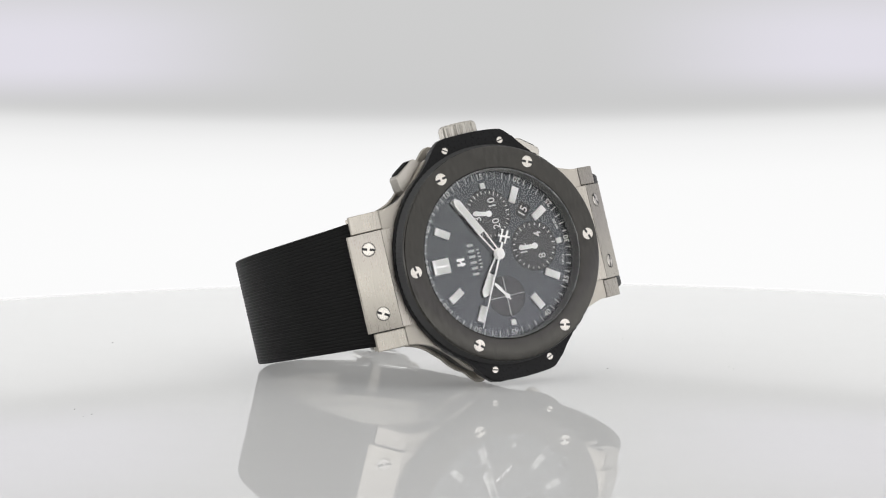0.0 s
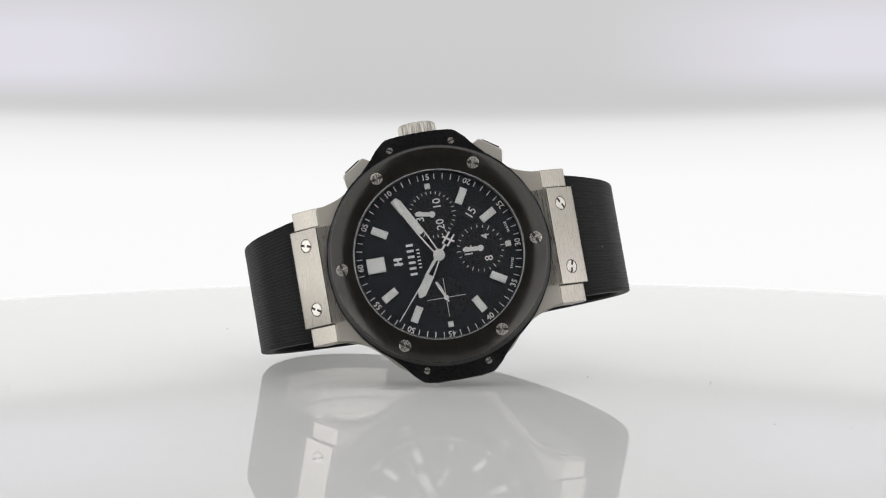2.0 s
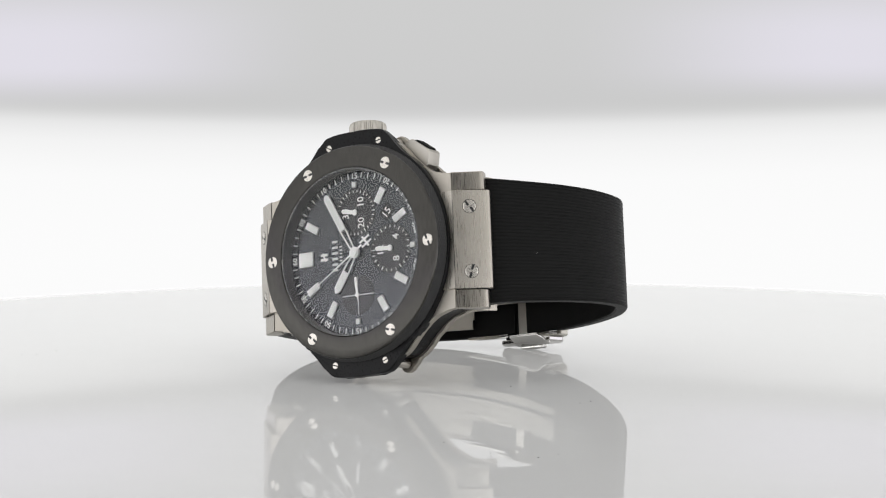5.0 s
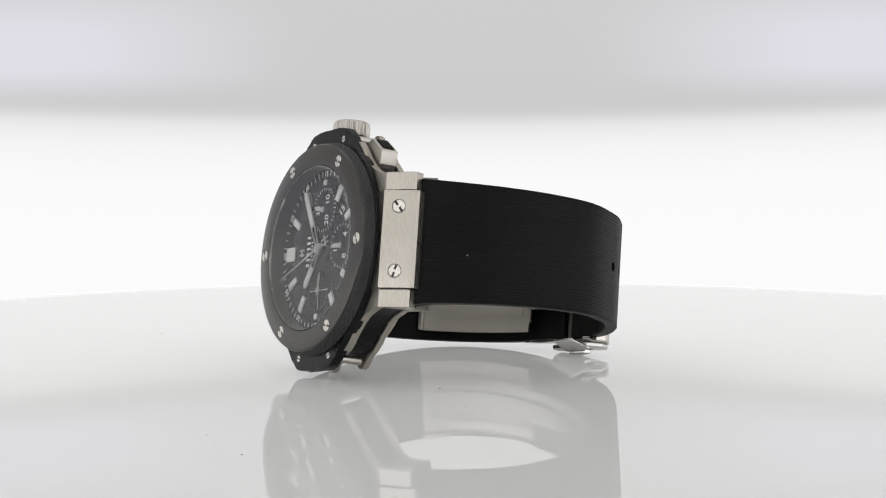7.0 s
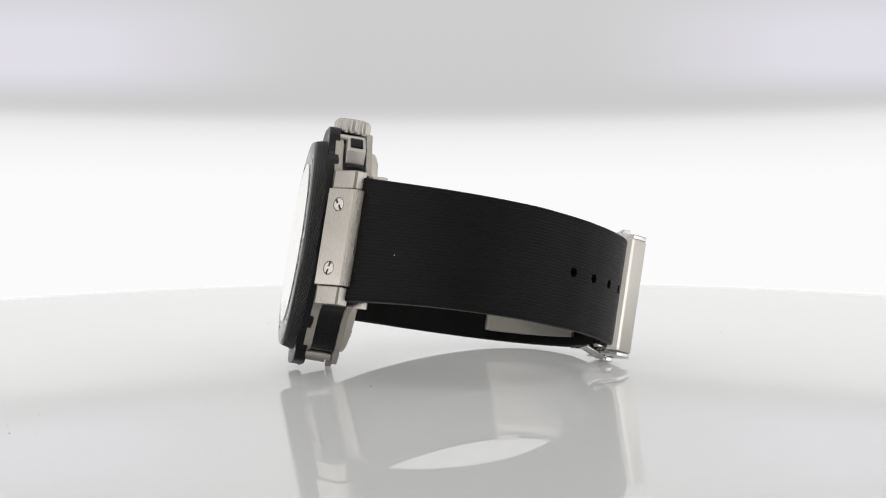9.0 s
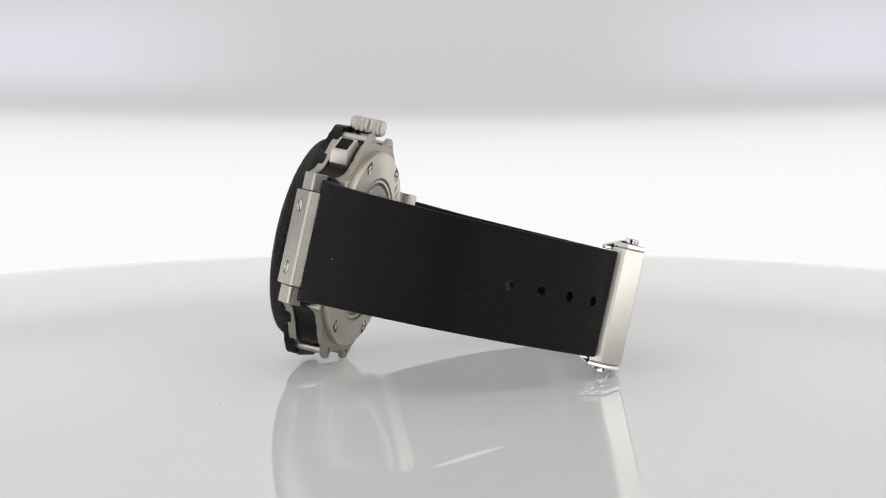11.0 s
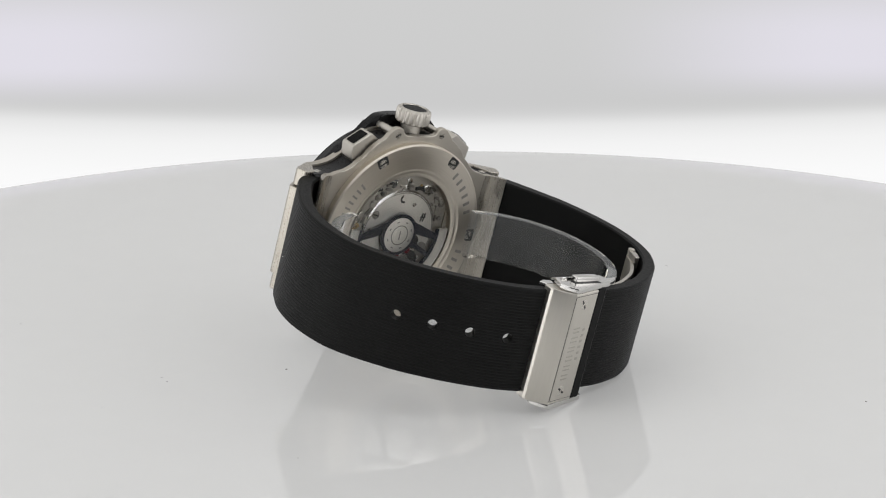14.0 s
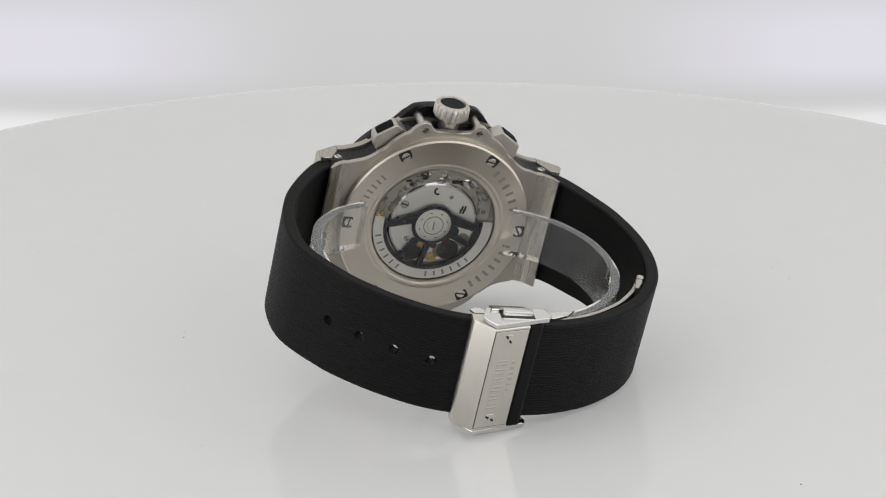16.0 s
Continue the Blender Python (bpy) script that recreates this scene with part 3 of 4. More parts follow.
def subdial(deg, r, rad, cross=False, numbers=()):
    cx, cy = clock(deg, r)
    at = place(cx, cy, ZD)
    ob = part("subdial", lathe([(0, 0.02), (rad - 0.12, 0.02), (rad - 0.05, 0.05), (rad, 0.02), (rad, -0.3), (0, -0.3)], 64, closed=False), SUBDIAL, dial, "round black ringed subdial", at)
    if cross:
        part("cross_line", box(-rad * 0.95, rad * 0.95, -0.06, 0.06, 0, 0.06, 0), PRINT, ob)
        part("cross_line", box(-0.06, 0.06, -rad * 0.95, rad * 0.95, 0, 0.064, 0), PRINT, ob)
    else:
        n = 30 if numbers[0] == "30" else 24
        for k in range(n):
            a = 360 * k / n
            x, y = clock(a, rad * 0.89)
            h = 0.52 if k % (n // 6) == 0 else 0.32
            part("subdial_tick", box(-0.07, 0.07, -h, h * 0.6, 0, 0.06, 0), PRINT, ob, at=place(x, y, 0, 0, 0, -a))
        for word, a in zip(numbers, (0, 120, 240)):
            x, y = clock(a, 2.5)
            part("subdial_number", writing(word, 1.6), PRINT, ob, at=place(x, y, 0.04))
    return cx, cy


SUB3 = subdial(90, 8.1, 4.95, numbers=("30", "10", "20"))
SUB6 = subdial(180, 8.25, 4.95, numbers=("12", "4", "8"))
SUB9 = subdial(270, 8.4, 4.0, cross=True)

# date window
dx, dy = clock(136, 10.55)
date = part("date_window", box(-1.55, 1.55, -1.3, 1.3, -0.3, 0.02, 0.05, 1), DATE_BLACK, dial, "black date window showing 15", place(dx, dy, ZD, 0, 0, -40))
part("date_number", writing("15", 1.6), PRINT, date, at=place(0, 0, 0.04))

# maker's mark and name as plain bars
for k in range(2):
    on_dial("emblem_bar", box(-0.75 + k * 0.95, -0.28 + k * 0.95, -0.85, 0.85, ZD, ZD + 0.12, 0), HAND, place(0.05, 8.1, 0, 0, 0, 0))
on_dial("emblem_bar", box(-0.9, 0.9, -0.18, 0.18, ZD, ZD + 0.118, 0), HAND, place(0.0, 8.1, 0, 0, 0, 25))
for k in range(6):
    x = -2.85 + 1.14 * k
    on_dial("name_bar", box(x - 0.24, x + 0.24, 4.75, 6.1, ZD, ZD + 0.06, 0), PRINT)
    x = -1.75 + 0.7 * k
    on_dial("name_bar", box(x - 0.13, x + 0.13, 3.65, 4.25, ZD, ZD + 0.05, 0), PRINT)


# ---- hands ----
def skeleton_hand(name, length, width, z, hole1, tip_flat):
    """Flat sword hand with an open slot near the hub and a lume strip."""
    w = width / 2
    rail = 0.26
    L = [(-w * 0.62, 0.6), (-w * 0.62 + rail, 0.6), (-w + rail + 0.02, hole1), (-w, hole1)]
    R = [(-x, y) for x, y in L[::-1]]
    blade = [(-w, hole1), (w, hole1), (w, length - 0.9), (tip_flat, length), (-tip_flat, length), (-w, length - 0.9)]
    out = merge(prism(L, z, z + 0.22, 0), prism(R, z, z + 0.22, 0), prism(blade, z, z + 0.22, 0.05, 1, False), lathe([(0.45, z), (1.15, z), (1.15, z + 0.24), (0.45, z + 0.24)], 40))
    ob = part(name, out, HAND, watch, "polished steel skeleton hand with pale lume")
    lw = w * 0.58
    part("lume", prism([(-lw, hole1 + 0.35), (lw, hole1 + 0.35), (lw, length - 1.15), (tip_flat * 0.6, length - 0.75), (-tip_flat * 0.6, length - 0.75), (-lw, length - 1.15)], z + 0.2, z + 0.245, 0), LUME, ob)
    return ob


hour_hand = skeleton_hand("hour_hand", 9.2, 1.75, -2.3, 4.3, 0.2)
minute_hand = skeleton_hand("minute_hand", 14.0, 1.6, -1.98, 5.4, 0.28)


def seconds():
    z = -1.66
    needle = prism([(-0.16, 0.0), (0.16, 0.0), (0.07, 15.2), (-0.07, 15.2)], z, z + 0.14, 0)
    tail = prism([(-0.2, 0.0), (-0.2, -2.4), (0.2, -2.4), (0.2, 0.0)], z, z + 0.14, 0)
    m1 = prism([(-0.7, -2.2), (-0.35, -2.2), (-0.35, -4.9), (-0.7, -4.9)], z, z + 0.14, 0)
    m2 = prism([(0.35, -2.2), (0.7, -2.2), (0.7, -4.9), (0.35, -4.9)], z, z + 0.141, 0)
    bar = prism([(-1.3, -3.9), (-1.2, -3.5), (1.3, -3.2), (1.2, -3.6)], z, z + 0.142, 0)
    hub = lathe([(0.35, z), (0.8, z), (0.8, z + 0.26), (0.35, z + 0.26)], 32)
    ob = part("second_hand", merge(needle, tail, m1, m2, bar, hub), HAND, watch, "thin polished steel sweep hand with a pierced tail")
    part("pinion", lathe([(0, z + 0.34), (0.3, z + 0.34), (0.36, z + 0.2), (0.36, z - 0.4), (0, z - 0.4)], 24, closed=False), HAND, ob)
    return ob


second_hand = seconds()


def small_hand(length):
    z = ZD + 0.25
    bm = merge(prism([(-0.34, -0.5), (0.34, -0.5), (0.42, 1.0), (0.42, length - 0.3), (0.0, length), (-0.42, length - 0.3), (-0.42, 1.0)], z, z + 0.16, 0.03, 1, False), lathe([(0.0, z), (0.62, z), (0.62, z + 0.24), (0.0, z + 0.24)], 28, closed=False))
    ob = part("subdial_hand", bm, HAND, watch, "short polished steel subdial hand")
    part("lume", prism([(-0.2, 0.9), (0.2, 0.9), (0.2, length - 0.5), (-0.2, length - 0.5)], z + 0.15, z + 0.18, 0), LUME, ob)
    return ob


hand3 = small_hand(3.4)
hand6 = small_hand(3.6)


def thin_hand():
    z = ZD + 0.25
    bm = merge(prism([(-0.18, 0), (0.18, 0), (0.34, 2.4), (0.2, 3.6), (-0.2, 3.6), (-0.34, 2.4)], z, z + 0.14, 0), prism([(-0.14, 0), (-0.14, -1.0), (0.14, -1.0), (0.14, 0)], z, z + 0.14, 0), lathe([(0.0, z), (0.5, z), (0.5, z + 0.22), (0.0, z + 0.22)], 28, closed=False))
    return part("subdial_hand", bm, HAND, watch, "thin running seconds hand of the crossed subdial")


hand9 = thin_hand()

# ---- case back ----
back = part("case_back", lathe([(20.7, -11.2), (20.7, -12.85), (20.35, -13.14), (15.6, -13.32), (15.3, -13.32), (14.8, -13.1), (14.3, -13.1), (14.1, -12.95), (13.5, -12.75), (13.4, -11.4), (19.0, -11.2)], 192), CASEBACK_STEEL, watch, "circular brushed steel case back with a display window")
for k in range(6):
    deg = 60 * k
    x, y = clock(deg, 18.85)
    # dark shield laid on the surface, painting the shade of a sunk seat
    shield = [(1.35 * math.cos(radians(q)), 1.35 * math.sin(radians(q))) for q in range(180, 361, 15)] + [(1.35, 1.2), (0.95, 1.4), (-0.95, 1.4), (-1.35, 1.2)]
    part("recess_shade", prism(shield, -13.225, -12.9), DARK, back, at=place(x, y, 0, 0, 0, -deg))
    slotted_screw("back_screw", 1.02, back, place(x, y, -13.18, 180), 30 + 47 * k, False, "steel screw in the case back")


def arc_bars(a0, n, step, r, w, h, name="engraving"):
    for k in range(n):
        deg = a0 + k * step
        x, y = clock(deg, r)
        part(name, box(-w / 2, w / 2, -h / 2, h / 2, -13.28, -13.0, 0), ENGRAVED, back, at=place(x, y, 0, 0, 0, -deg))


arc_bars(140, 6, 4.6, 17.3, 0.45, 1.7)
arc_bars(18, 6, 6.6, 17.4, 0.65, 2.0)
arc_bars(309, 7, 6.4, 17.4, 0.65, 2.0)
back_glass = part("back_crystal", lathe([(13.6, -12.8), (13.4, -13.0), (0, -13.0)], 96, closed=False), GLASS, watch, "clear display window")
back_glass.visible_shadow = False

# movement behind the window (seen from behind: z falls towards the viewer)
move = part("movement", lathe([(0, -11.3), (13.5, -11.3), (13.5, -11.0), (0, -11.0)], 96, closed=False), SATIN, watch, "mechanical movement with rotor behind glass")
part("bridge", prism([(x, y) for x, y in circle(9.5, 72)], -11.75, -11.3, 0.15), ROTOR_STEEL, move, "round polished steel bridge", place(0, 0, 0))
part("bridge_edge", lathe([(9.2, -11.78), (9.35, -11.78), (9.9, -11.45), (9.9, -11.3), (9.2, -11.3)], 96), POLISHED, move, "polished bevel round the bridge")
rng = random.Random(5)
for k in range(44):
    a = rng.uniform(-75, 75)
    x, y = clock(90 + a, rng.uniform(9.9, 12.6))
    r = rng.uniform(0.35, 1.15)
    metal = rng.choice((BRASS, SATIN, POLISHED, ENGRAVED, ENGRAVED, ENGRAVED, DARK))
    if k % 3:
        part("lever", box(-r, r, -r * 0.35, r * 0.35, -11.6 - 0.2 * rng.random(), -11.25, 0.06, 1), metal, move, at=place(x, y, 0, 0, 0, -(90 + a) + rng.uniform(-35, 35)))
    else:
        part("gear", lathe([(0, -11.5 - 0.25 * rng.random()), (r * 0.9, -11.55), (r, -11.5), (r, -11.25), (0, -11.25)], 18, closed=False), metal, move, at=place(x, y, 0))
for x, y, r in ((4.3, -7.0, 0.85), (1.0, -8.0, 0.35), (6.6, 2.9, 0.45), (-3.0, 5.2, 0.6), (-4.0, -5.0, 0.6)):
    slotted_screw("bridge_screw", r, move, place(x, y, -11.75, 180), rng.uniform(0, 180), False)
for k in range(2):
    part("emblem_bar", box(-0.2, 0.2, -1.0, 1.0, -11.79, -11.7, 0), DARK, move, at=place(3.7, 5.75 + 0.62 * k, 0, 0, 0, -78))
part("emblem_bar", box(-0.14, 0.14, -0.75, 0.75, -11.788, -11.7, 0), DARK, move, at=place(3.7, 6.06, 0, 0, 0, 0))
part("crescent", lathe([(0.5, -11.785), (0.95, -11.785), (0.95, -11.7), (0.5, -11.7)], 20, 150, 340), DARK, move, at=place(7.9, -0.3, 0))
for x, y in ((-4.6, -3.4), (-5.3, 1.2), (-3.8, 3.8)):
    part("jewel", lathe([(0, -11.9), (0.75, -11.9), (0.8, -11.8), (0.8, -11.3), (0, -11.3)], 24, closed=False), JEWEL, move, at=place(x, y, 0))
for x, y, r, mt in ((-4.2, -1.2, 2.0, BRASS), (-6.4, 3.0, 1.7, ENGRAVED), (-7.2, -3.0, 1.9, DARK), (-1.8, 4.8, 1.5, DARK), (-6.2, 4.6, 2.4, DARK), (-8.3, 1.2, 1.3, BRASS), (-3.6, 7.4, 1.6, ENGRAVED)):
    part("wheel", lathe([(0, -11.85), (r, -11.85), (r, -11.7), (0, -11.7)], 36, closed=False), mt, move, at=place(x, y, 0))

for k in range(7):
    a = 172 + 4.5 * k
    x, y = clock(a, rng.uniform(10.6, 12.6))
    part("gilt_bridge", box(-0.9, 0.9, -0.4, 0.4, -11.75 - 0.2 * rng.random(), -11.25, 0.06, 1), BRASS, move, at=place(x, y, 0, 0, 0, -a + rng.uniform(-50, 50)))

# rotor: hub, dark web with open cells, heavy outer rim over the half towards nine o'clock
rotor = part("rotor", lathe([(11.0, -12.6), (13.2, -12.6), (13.2, -12.0), (11.0, -12.0)], 72, 84, 276), ROTOR_STEEL, watch, "half-round winding rotor with dark open web")
part("web", lathe([(10.2, -12.5), (11.05, -12.5), (11.05, -12.2), (10.2, -12.2)], 72, 84, 276), WEB_DARK, rotor, "dark blue web under the rim")
part("web", lathe([(3.8, -12.5), (4.7, -12.5), (4.7, -12.2), (3.8, -12.2)], 48), WEB_DARK, rotor)


def arm(a0, a1, b0, b1):
    """Flat tapering spoke from the hub, between a0 and a1, to the rim, between b0 and b1."""
    corner = [(math.cos(radians(a)) * r, math.sin(radians(a)) * r) for a, r in ((a0, 4.4), (b0, 10.3), (b1, 10.3), (a1, 4.4))]
    return prism(corner, -12.49, -12.21, 0.05, 1, False)


for a0, a1, b0, b1 in ((45, 88, 89, 97), (110, 125, 114, 120), (174, 190, 184, 191), (208, 224, 212, 219), (272, 315, 263, 271)):
    part("spoke", arm(a0, a1, b0, b1), WEB_DARK, rotor)
part("hub", lathe([(0, -12.75), (1.3, -12.75), (1.4, -12.68), (3.3, -12.68), (3.9, -12.58), (3.9, -12.1), (0, -12.1)], 48, closed=False), ROTOR_STEEL, rotor, "round steel rotor hub")
part("hub_slot", box(-1.0, 1.0, -0.14, 0.14, -12.77, -12.7, 0), ENGRAVED, rotor)
for k in range(8):
    x, y = clock(20 + 45 * k, 3.1)
    part("hub_mark", box(-0.28, 0.28, -0.12, 0.12, -12.70, -12.6, 0), ENGRAVED, rotor, at=place(x, y, 0, 0, 0, -20 - 45 * k))
part("hub_ring", lathe([(2.05, -12.70), (2.25, -12.70), (2.25, -12.6), (2.05, -12.6)], 36), ENGRAVED, rotor)
for k in range(6):
    deg = 318 - 9 * k
    x, y = clock(deg, 12.1)
    part("name_bar", box(-0.2, 0.2, -0.6, 0.6, -12.63, -12.5, 0), ENGRAVED, rotor, at=place(x, y, 0, 0, 0, -deg))
    deg = 240 - 9 * k
    x, y = clock(deg, 12.1)
    part("name_bar", box(-0.2, 0.2, -0.6, 0.6, -12.63, -12.5, 0), ENGRAVED, rotor, at=place(x, y, 0, 0, 0, -deg))

# ---- strap ----
SIDE6 = [(-25.4, -8.5), (-28.8, -11.0), (-33.0, -16.9), (-36.6, -24.0), (-38.6, -33.0), (-37.6, -43.0), (-31.5, -52.6), (-26.3, -57.8), (-20.3, -62.2), (-13.5, -65.7), (-7.0, -67.4), (0.5, -67.9)]
SIDE12 = [(25.4, -8.5), (28.8, -11.0), (33.0, -16.9), (36.4, -23.0), (38.8, -32.0), (39.0, -41.0), (36.8, -49.2), (32.0, -56.4), (26.0, -61.5), (19.8, -65.0), (12.0, -67.4), (4.0, -68.2)]


def strap(path, w0, w1, thick):
    pts = rounded(path, 6)
    n = len(pts)
    ribs = 34
    bm = bmesh.new()
    rings = []
    for i, (y, z) in enumerate(pts):
        a, b = pts[max(0, i - 1)], pts[min(n - 1, i + 1)]
        ty, tz = b[0] - a[0], b[1] - a[1]
        L = math.hypot(ty, tz)
        ny, nz = -tz / L, ty / L
        if ny * y + nz * (z + 36) < 0:
            ny, nz = -ny, -nz
        f = i / (n - 1)
        w = w0 + (w1 - w0) * f ** 0.7 - 0.55 * math.sin(math.pi * f)
        body = thick + 0.9 * max(0.0, 1 - f / 0.4)  # fuller towards the case
        sec = [(-w, -body + 0.35), (-w, -0.35), (-w + 0.12, -0.12), (-w + 0.35, 0.0)]
        span = 2 * (w - 0.45)
        for k in range(ribs):
            x0 = -w + 0.45 + span * k / ribs
            dx_ = span / ribs
            sec += [(x0 + dx_ * 0.10, -0.09), (x0 + dx_ * 0.3, 0.0), (x0 + dx_ * 0.75, 0.0), (x0 + dx_ * 0.92, -0.09)]
        sec += [(w - 0.35, 0.0), (w - 0.12, -0.12), (w, -0.35), (w, -body + 0.35), (w - 0.3, -body), (-w + 0.3, -body)]
        rings.append([bm.verts.new((x, y + ny * h, z + nz * h)) for x, h in sec])
    m = len(rings[0])
    for A, B in zip(rings, rings[1:]):
        for j in range(m):
            bm.faces.new((A[j], A[(j + 1) % m], B[(j + 1) % m], B[j]))
    bm.faces.new(rings[0])
    bm.faces.new(rings[-1])
    return bm


def punched(bm, holes):
    """The strap's mesh with round holes cut through it."""
    ob = new("blank", to_mesh("strap", bm, RUBBER))
    cut = new("cutter", to_mesh("cutter", merge(*holes), RUBBER))
    mod = ob.modifiers.new("holes", "BOOLEAN")
    mod.object, mod.operation, mod.solver = cut, "DIFFERENCE", "EXACT"
    me = bpy.data.meshes.new_from_object(ob.evaluated_get(bpy.context.evaluated_depsgraph_get()))
    for o in (ob, cut):
        bpy.data.objects.remove(o)
    me.set_sharp_from_angle(angle=radians(25))
    return me


holes = []
for (y, z), (ny, nz) in (((-31.5, -52.7), (-0.78, -0.62)), ((-26.3, -57.9), (-0.64, -0.77)), ((-20.25, -62.3), (-0.5, -0.866)), ((-13.4, -65.6), (-0.36, -0.93))):
    holes.append(tube((0.2, y + ny * 3, z + nz * 3), (0.2, y - ny * 6, z - nz * 6), 1.0, 24))
part("strap_long", punched(strap(SIDE6, 12.6, 10.9, 2.5), holes), None, watch, "black rubber strap half with fine ribs and punched holes")
part("strap_short", strap(SIDE12, 12.6, 10.6, 2.5), RUBBER, watch, "black rubber strap half with fine ribs")
part("lint", lathe([(0, 0.05), (0.09, 0.03), (0.1, 0), (0, 0)], 8, closed=False), PRINT, watch, at=place(-2.46, -33.1, -16.9, 90, 0, 0))

# ---- folding clasp ----
def clasp():
    prof = [(-7.7, -66.2), (-7.95, -68.2), (-7.75, -68.8), (-6.9, -69.7), (-4.3, -71.98), (3.25, -70.05), (3.3, -66.4)]
    body = part("clasp", across(prof, -11.75, 11.75, 0.25), CLASP_STEEL, watch, "steel folding clasp with bevelled cover")
    slope = math.atan2(1.93, 7.55)
    tip = math.degrees(slope)

    def on_plate(y):
        return -72.03 + (y + 4.2) * math.tan(slope)

    # dark strip round the cover plate paints the shade of its joint
    part("gap_shade", across([(-4.28, -71.6), (-4.24, on_plate(-4.24) + 0.06), (3.24, on_plate(3.24) + 0.05), (3.28, -69.7)], -11.15, 11.15), DARK, body)
    face = across([(-4.12, -71.6), (-4.05, on_plate(-4.05)), (3.1, on_plate(3.1)), (3.2, -69.7)], -11.05, 11.05, 0.06)
    plate = part("cover_plate", face, CLASP_STEEL, body, "brushed steel cover plate with worn lettering bars")
    for x, turn in ((9.2, 35), (-9.2, 55)):
        slotted_screw("plate_screw", 1.2, plate, place(x, -1.0, on_plate(-1.0) + 0.05, 180 + tip), turn, True, "polished steel screw with slot")
    for k in range(6):
        x = -6.2 + 2.0 * k
        for dx_ in (-0.42, 0.42):
            part("name_bar", box(x + dx_ - 0.16, x + dx_ + 0.16, -1.1, 1.1, -0.05, 0.1, 0.03, 1), ENGRAVED_LIGHT, plate, at=place(0, -1.2, on_plate(-1.2), tip))
        part("name_bar", box(-2.6 + 1.25 * k - 0.3, -2.6 + 1.25 * k + 0.3, -0.45, 0.45, -0.04, 0.1, 0.03, 1), ENGRAVED_LIGHT, plate, at=place(0, 1.35, on_plate(1.35), tip))
    for s in (1, -1):
        def span(a, b):
            return (a, b) if s > 0 else (-b, -a)
        cap = part("end_cap", across([(-5.0, -65.6), (-6.2, -68.8), (-5.6, -70.2), (-4.1, -71.9), (-3.4, -71.75), (7.3, -68.7), (7.9, -68.1), (8.0, -67.3), (7.0, -65.2)], *span(11.77, 12.85), 0.25), POLISHED, body, "polished steel end cap")
        # dark plate on the cap paints the shade under the button
        part("button_gap_shade", box(*span(12.5, 12.9), -2.7, 4.2, -69.2, -66.4, 0), DARK, cap)
        part("push_button", box(*span(12.6, 14.0), -2.3, 3.7, -68.85, -67.1, 0.3, 3), POLISHED, cap, "polished steel release button")
        flap = box(12.8, 13.4, -4.4, 4.2, -67.0, -63.0, 0.2)
        for v in flap.verts:  # leans in over the cap and narrows
            v.co.x = s * (v.co.x - 0.42 * (v.co.z + 67.0))
            v.co.y += 0.25 * (v.co.z + 67.0) * (1 if v.co.y < 0 else -0.4)
        part("fold_tab", flap, POLISHED, body, "folded steel flap behind the button")
        part("hinge_ear", across([(-7.6, -64.4), (-6.9, -65.7), (-4.9, -65.8), (-4.6, -64.3), (-6.2, -63.7)], *span(11.0, 11.6), 0.15), POLISHED, body, "small steel hinge ear")
        part("blade_arm", across([(6.0, -66.6), (9.5, -66.0), (12.6, -64.7), (14.4, -62.9), (11.8, -63.6), (8.0, -64.4), (5.0, -64.6)], *span(10.6, 11.3), 0.15), POLISHED, body, "curved steel arm of the folding blade")
    loop = across([(3.34, -66.4), (3.34, -69.5), (3.8, -69.85), (5.6, -69.6), (6.2, -69.2), (6.5, -68.4), (6.5, -66.0)], -11.7, 11.7, 0.25)
    part("keeper", loop, RUBBER, watch, "smooth black rubber keeper beside the clasp")
    # folding blades inside the strap
    def blade(path, half, thick):
        pts = rounded(path, 6)
        bm = bmesh.new()
        rings = []
        for i, (y, z) in enumerate(pts):
            a, b = pts[max(0, i - 1)], pts[min(len(pts) - 1, i + 1)]
            L = math.hypot(b[0] - a[0], b[1] - a[1])
            ny, nz = -(b[1] - a[1]) / L, (b[0] - a[0]) / L
            rings.append([bm.verts.new((x, y + ny * h, z + nz * h)) for x, h in ((-half, 0), (half, 0), (half, thick), (-half, thick))])
        for A, B in zip(rings, rings[1:]):
            for j in range(4):
                bm.faces.new((A[j], A[(j + 1) % 4], B[(j + 1) % 4], B[j]))
        bm.faces.new(rings[0]), bm.faces.new(rings[-1])
        return bm
    part("folding_link", blade([(-8.5, -63.4), (0, -64.6), (8, -64.0), (13.4, -62.4)], 4.0, 0.7), SATIN, watch, "narrow steel link of the folding blade")
    for x in (7.2, -7.2):
        rail = blade([(13.0, -63.0), (20.0, -60.2), (26.6, -55.9), (31.2, -51.0), (33.2, -47.9)], 1.7, 0.7)
        bmesh.ops.translate(rail, verts=rail.verts, vec=(x, 0, 0))
        part("folding_rail", rail, SATIN, watch, "curved satin steel rail of the folding blade")
    part("blade_plate", blade([(14.6, -62.3), (20.0, -60.0), (26.4, -55.8), (30.6, -51.4)], 5.7, 0.6), SATIN, watch, "curved satin steel plate of the folding blade")
    part("blade_bridge", blade([(30.0, -52.4), (31.2, -51.0), (33.2, -47.9)], 6.8, 0.6), SATIN, watch, "steel cross piece between the rails")
    part("blade_bridge", blade([(12.6, -63.1), (15.4, -62.2)], 6.8, 0.6), SATIN, watch, "steel cross piece between the rails")
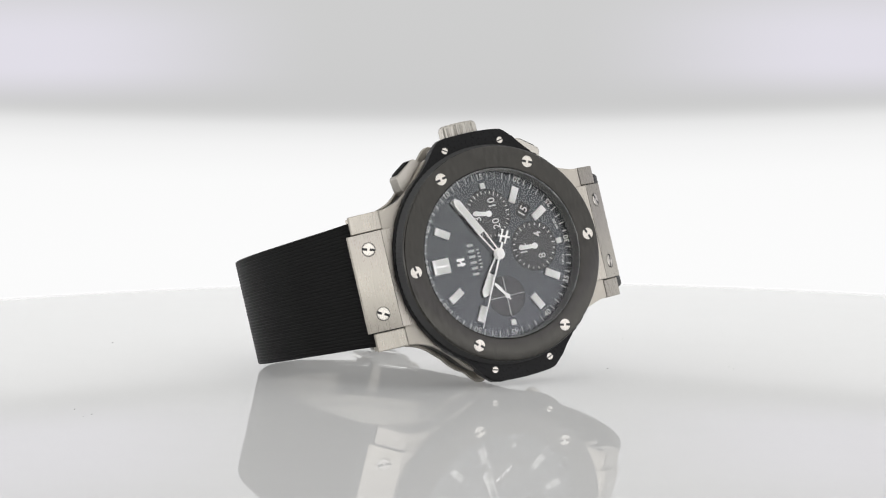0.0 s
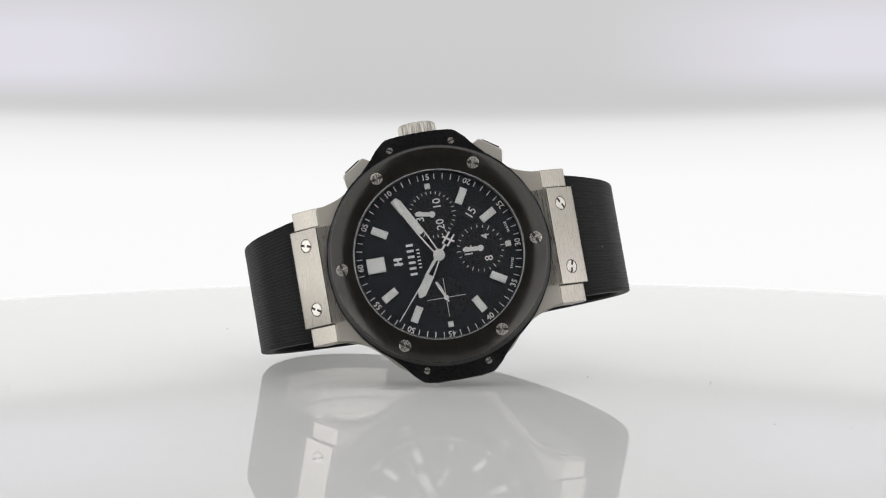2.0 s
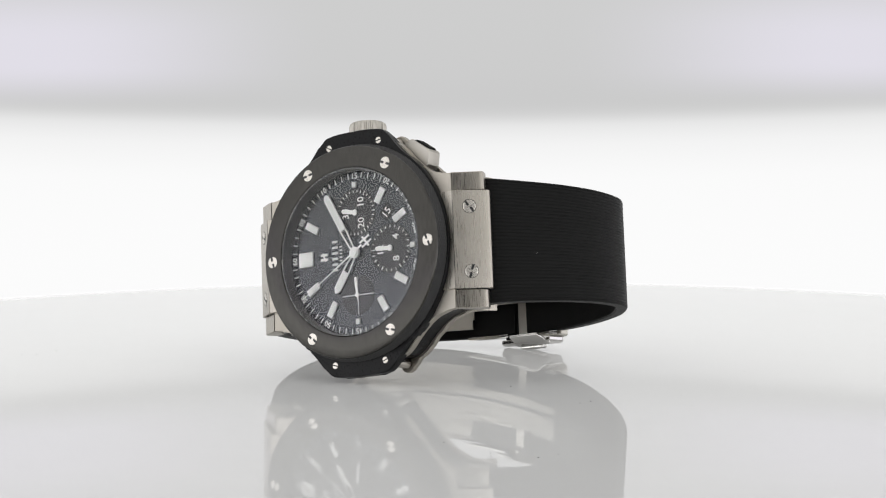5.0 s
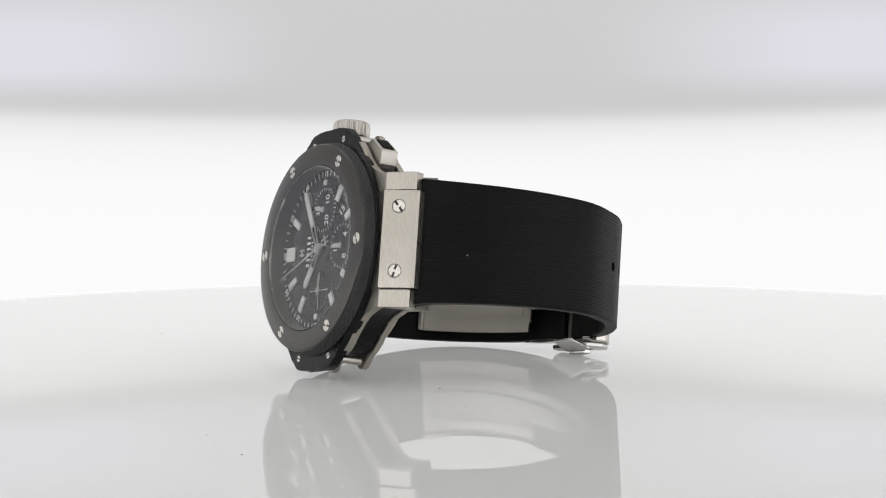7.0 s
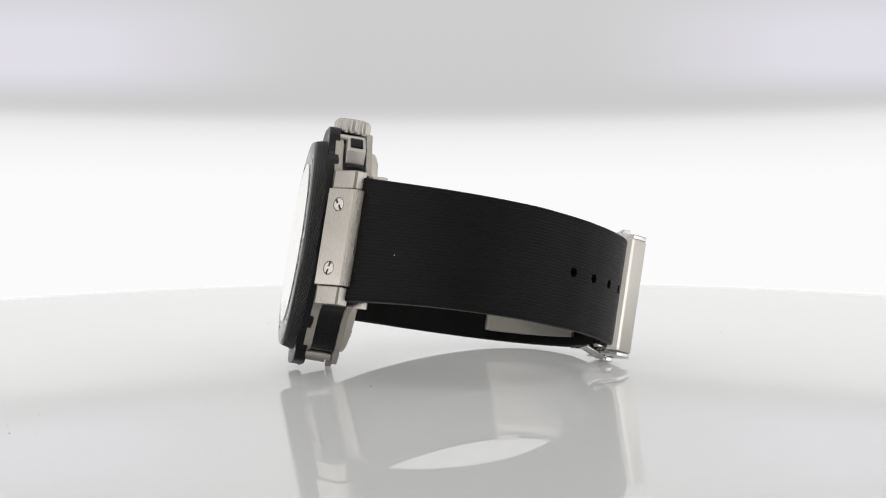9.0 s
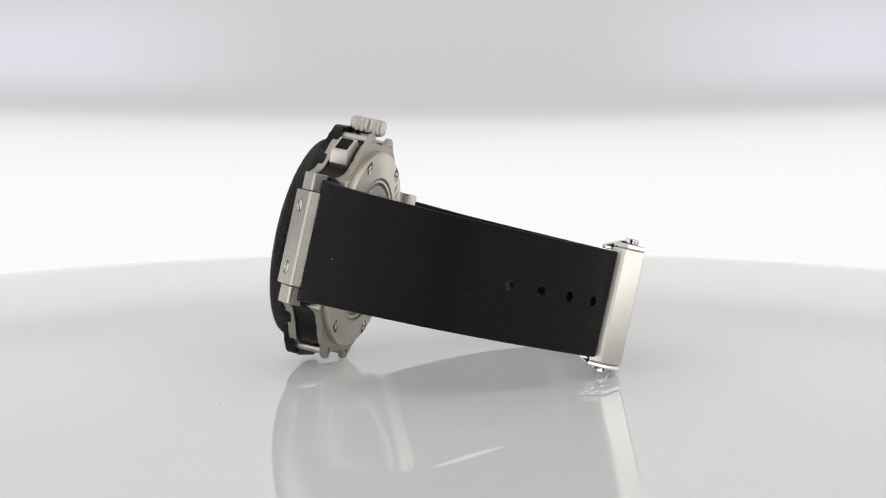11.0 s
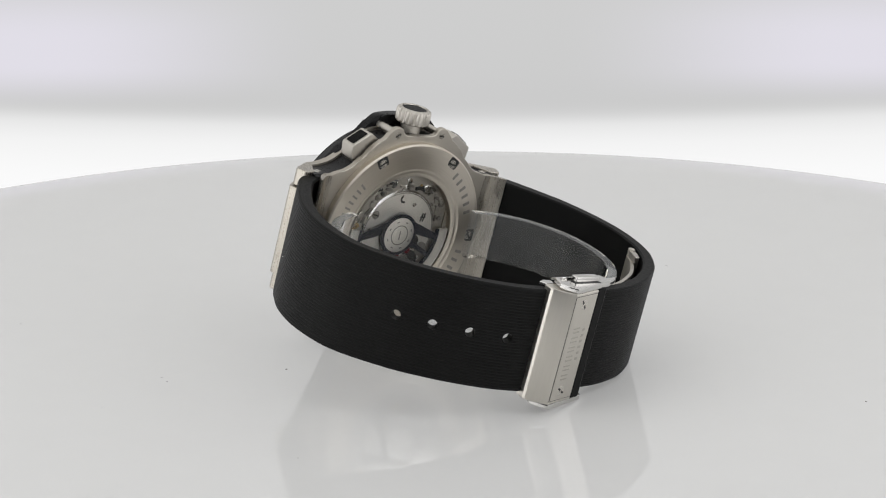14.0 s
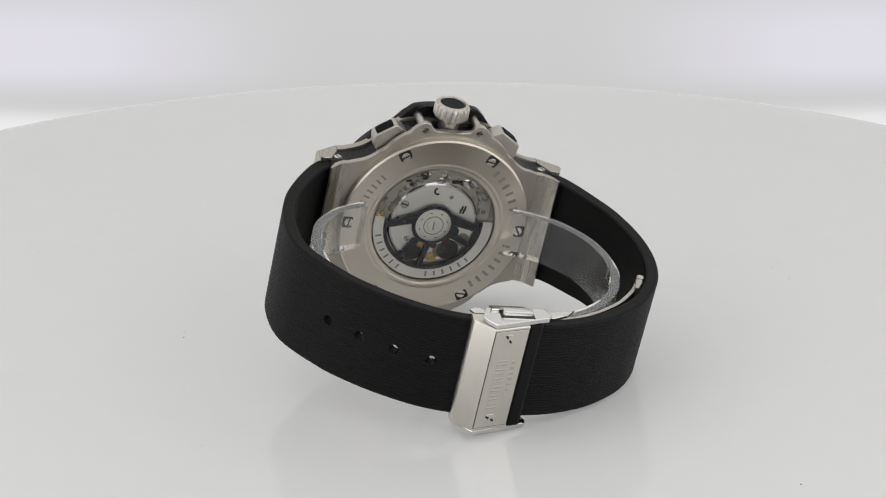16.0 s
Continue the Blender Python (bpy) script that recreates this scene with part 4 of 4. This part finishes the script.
    for x0, x1 in ((5.5, 10.3), (-8.6, -5.5)):
        part("hinge_tab", across([(31.2, -51.3), (32.6, -47.9), (33.4, -46.7), (34.2, -47.3), (33.2, -49.6), (32.0, -51.6)], x0, x1, 0.15), SATIN, watch, "satin steel tab at the blade's hinge")
    part("blade_hinge", tube((-8.8, 33.5, -47.5), (10.6, 33.5, -47.5), 0.75, 20, 0.15), SATIN, watch, "round steel hinge pin")


clasp()


# ---- clear cuff that holds the watch open ----
def cuff():
    half = [(15.6, -15.9), (20.0, -17.2), (25.4, -20.6), (30.0, -26.5), (32.2, -34.0), (31.6, -42.5), (28.0, -50.0), (21.5, -56.0), (11.5, -60.3), (0.0, -61.6)]
    path = [(-17.6, -16.4)] + [(-y, z) for y, z in half[1:]] + half[-2::-1]
    pts = rounded(path, 6)

    def sweep(section):
        bm = bmesh.new()
        rings = []
        for i, (y, z) in enumerate(pts):
            a, b = pts[max(0, i - 1)], pts[min(len(pts) - 1, i + 1)]
            L = math.hypot(b[0] - a[0], b[1] - a[1])
            ny, nz = -(b[1] - a[1]) / L, (b[0] - a[0]) / L
            rings.append([bm.verts.new((x, y + ny * h, z + nz * h)) for x, h in section])
        n = len(section)
        for A, B in zip(rings, rings[1:]):
            for j in range(n):
                bm.faces.new((A[j], A[(j + 1) % n], B[(j + 1) % n], B[j]))
        bm.faces.new(rings[0]), bm.faces.new(rings[-1])
        return bm

    root = tagged(new("watch_cuff"), "clear plastic C-shaped cuff inside the watch strap", "display cuff")
    band = part("band", sweep(((-3.2, 0), (6.9, 0), (6.9, 2.1), (-3.2, 2.1))), PLASTIC, root, "clear bent plastic band")
    top = part("cut_edge", sweep(((6.92, 0.1), (7.0, 0.2), (7.0, 1.9), (6.92, 2.0))), FROSTED, root, "frosted sawn edge")
    low = part("cut_edge", sweep(((-3.22, 0.1), (-3.3, 0.2), (-3.3, 1.9), (-3.22, 2.0))), FROSTED, root, "frosted sawn edge")
    for ob in (band, top, low):
        ob.visible_shadow = False
    return root


holder = cuff()


# ---- motion ----
def motions():
    """The table turns under the watch, then tips towards the camera; the hands run."""
    turns = [(0.0, 0.0), (0.5, -5.83), (1.0, -11.67), (1.5, -17.6), (2.0, -23.55), (2.5, -29.44), (3.0, -35.29), (3.5, -41.2), (4.0, -47.15), (4.5, -53.28), (5.0, -59.29), (5.5, -65.31), (6.0, -71.34), (6.5, -77.45), (7.0, -83.46), (7.5, -89.48), (8.0, -95.47), (8.5, -101.47), (9.0, -107.44), (9.5, -113.44), (10.0, -119.41), (10.5, -125.34), (11.0, -131.26), (11.5, -137.19), (12.0, -143.14), (12.5, -149.04), (13.0, -154.83), (13.5, -160.62), (14.0, -166.46), (14.5, -172.35), (15.0, -178.3), (15.5, -184.33), (16.0, -190.41)]
    tips = {9.5: 0.02, 10.0: 0.4, 10.5: 1.36, 11.0: 2.62, 11.5: 4.02, 12.0: 5.46, 12.5: 6.85, 13.0: 8.23, 13.5: 9.61, 14.0: 11.07, 14.5: 12.55, 15.0: 13.99, 15.5: 15.43, 16.0: 16.92}
    rest = Matrix(((-0.2219, -0.8879, 0.4031, 0.01112), (0.0940, -0.4309, -0.8975, -0.02902), (0.9705, -0.1612, 0.1791, 0.02603), (0, 0, 0, 1)))
    hinge = pose(0, 0.0014, 0.0135)
    table_rows, watch_rows = [], []
    for t, a in turns:
        m = hinge @ pose(0, 0, 0, tips.get(t, 0.0)) @ hinge.inverted() @ pose(0, 0, 0, 0, 0, a)
        table_rows.append((t, m))
        watch_rows.append((t, m @ rest))
    walk(table, table_rows)
    walk(watch, watch_rows)
    walk(holder, watch_rows)
    for hand, (x, y), start, rate in ((second_hand, (0, 0), 297.9, 6.0), (hand9, SUB9, 54.0, 6.0), (minute_hand, (0, 0), 60.5, 0.1), (hour_hand, (0, 0), 303.6, 0.0083), (hand3, SUB3, 10.0, 0.1), (hand6, SUB6, 3.0, 0.0)):
        walk(hand, [(float(t), place(x, y, 0, 0, 0, -(start + rate * t))) for t in range(0, 17, 2)])


motions()
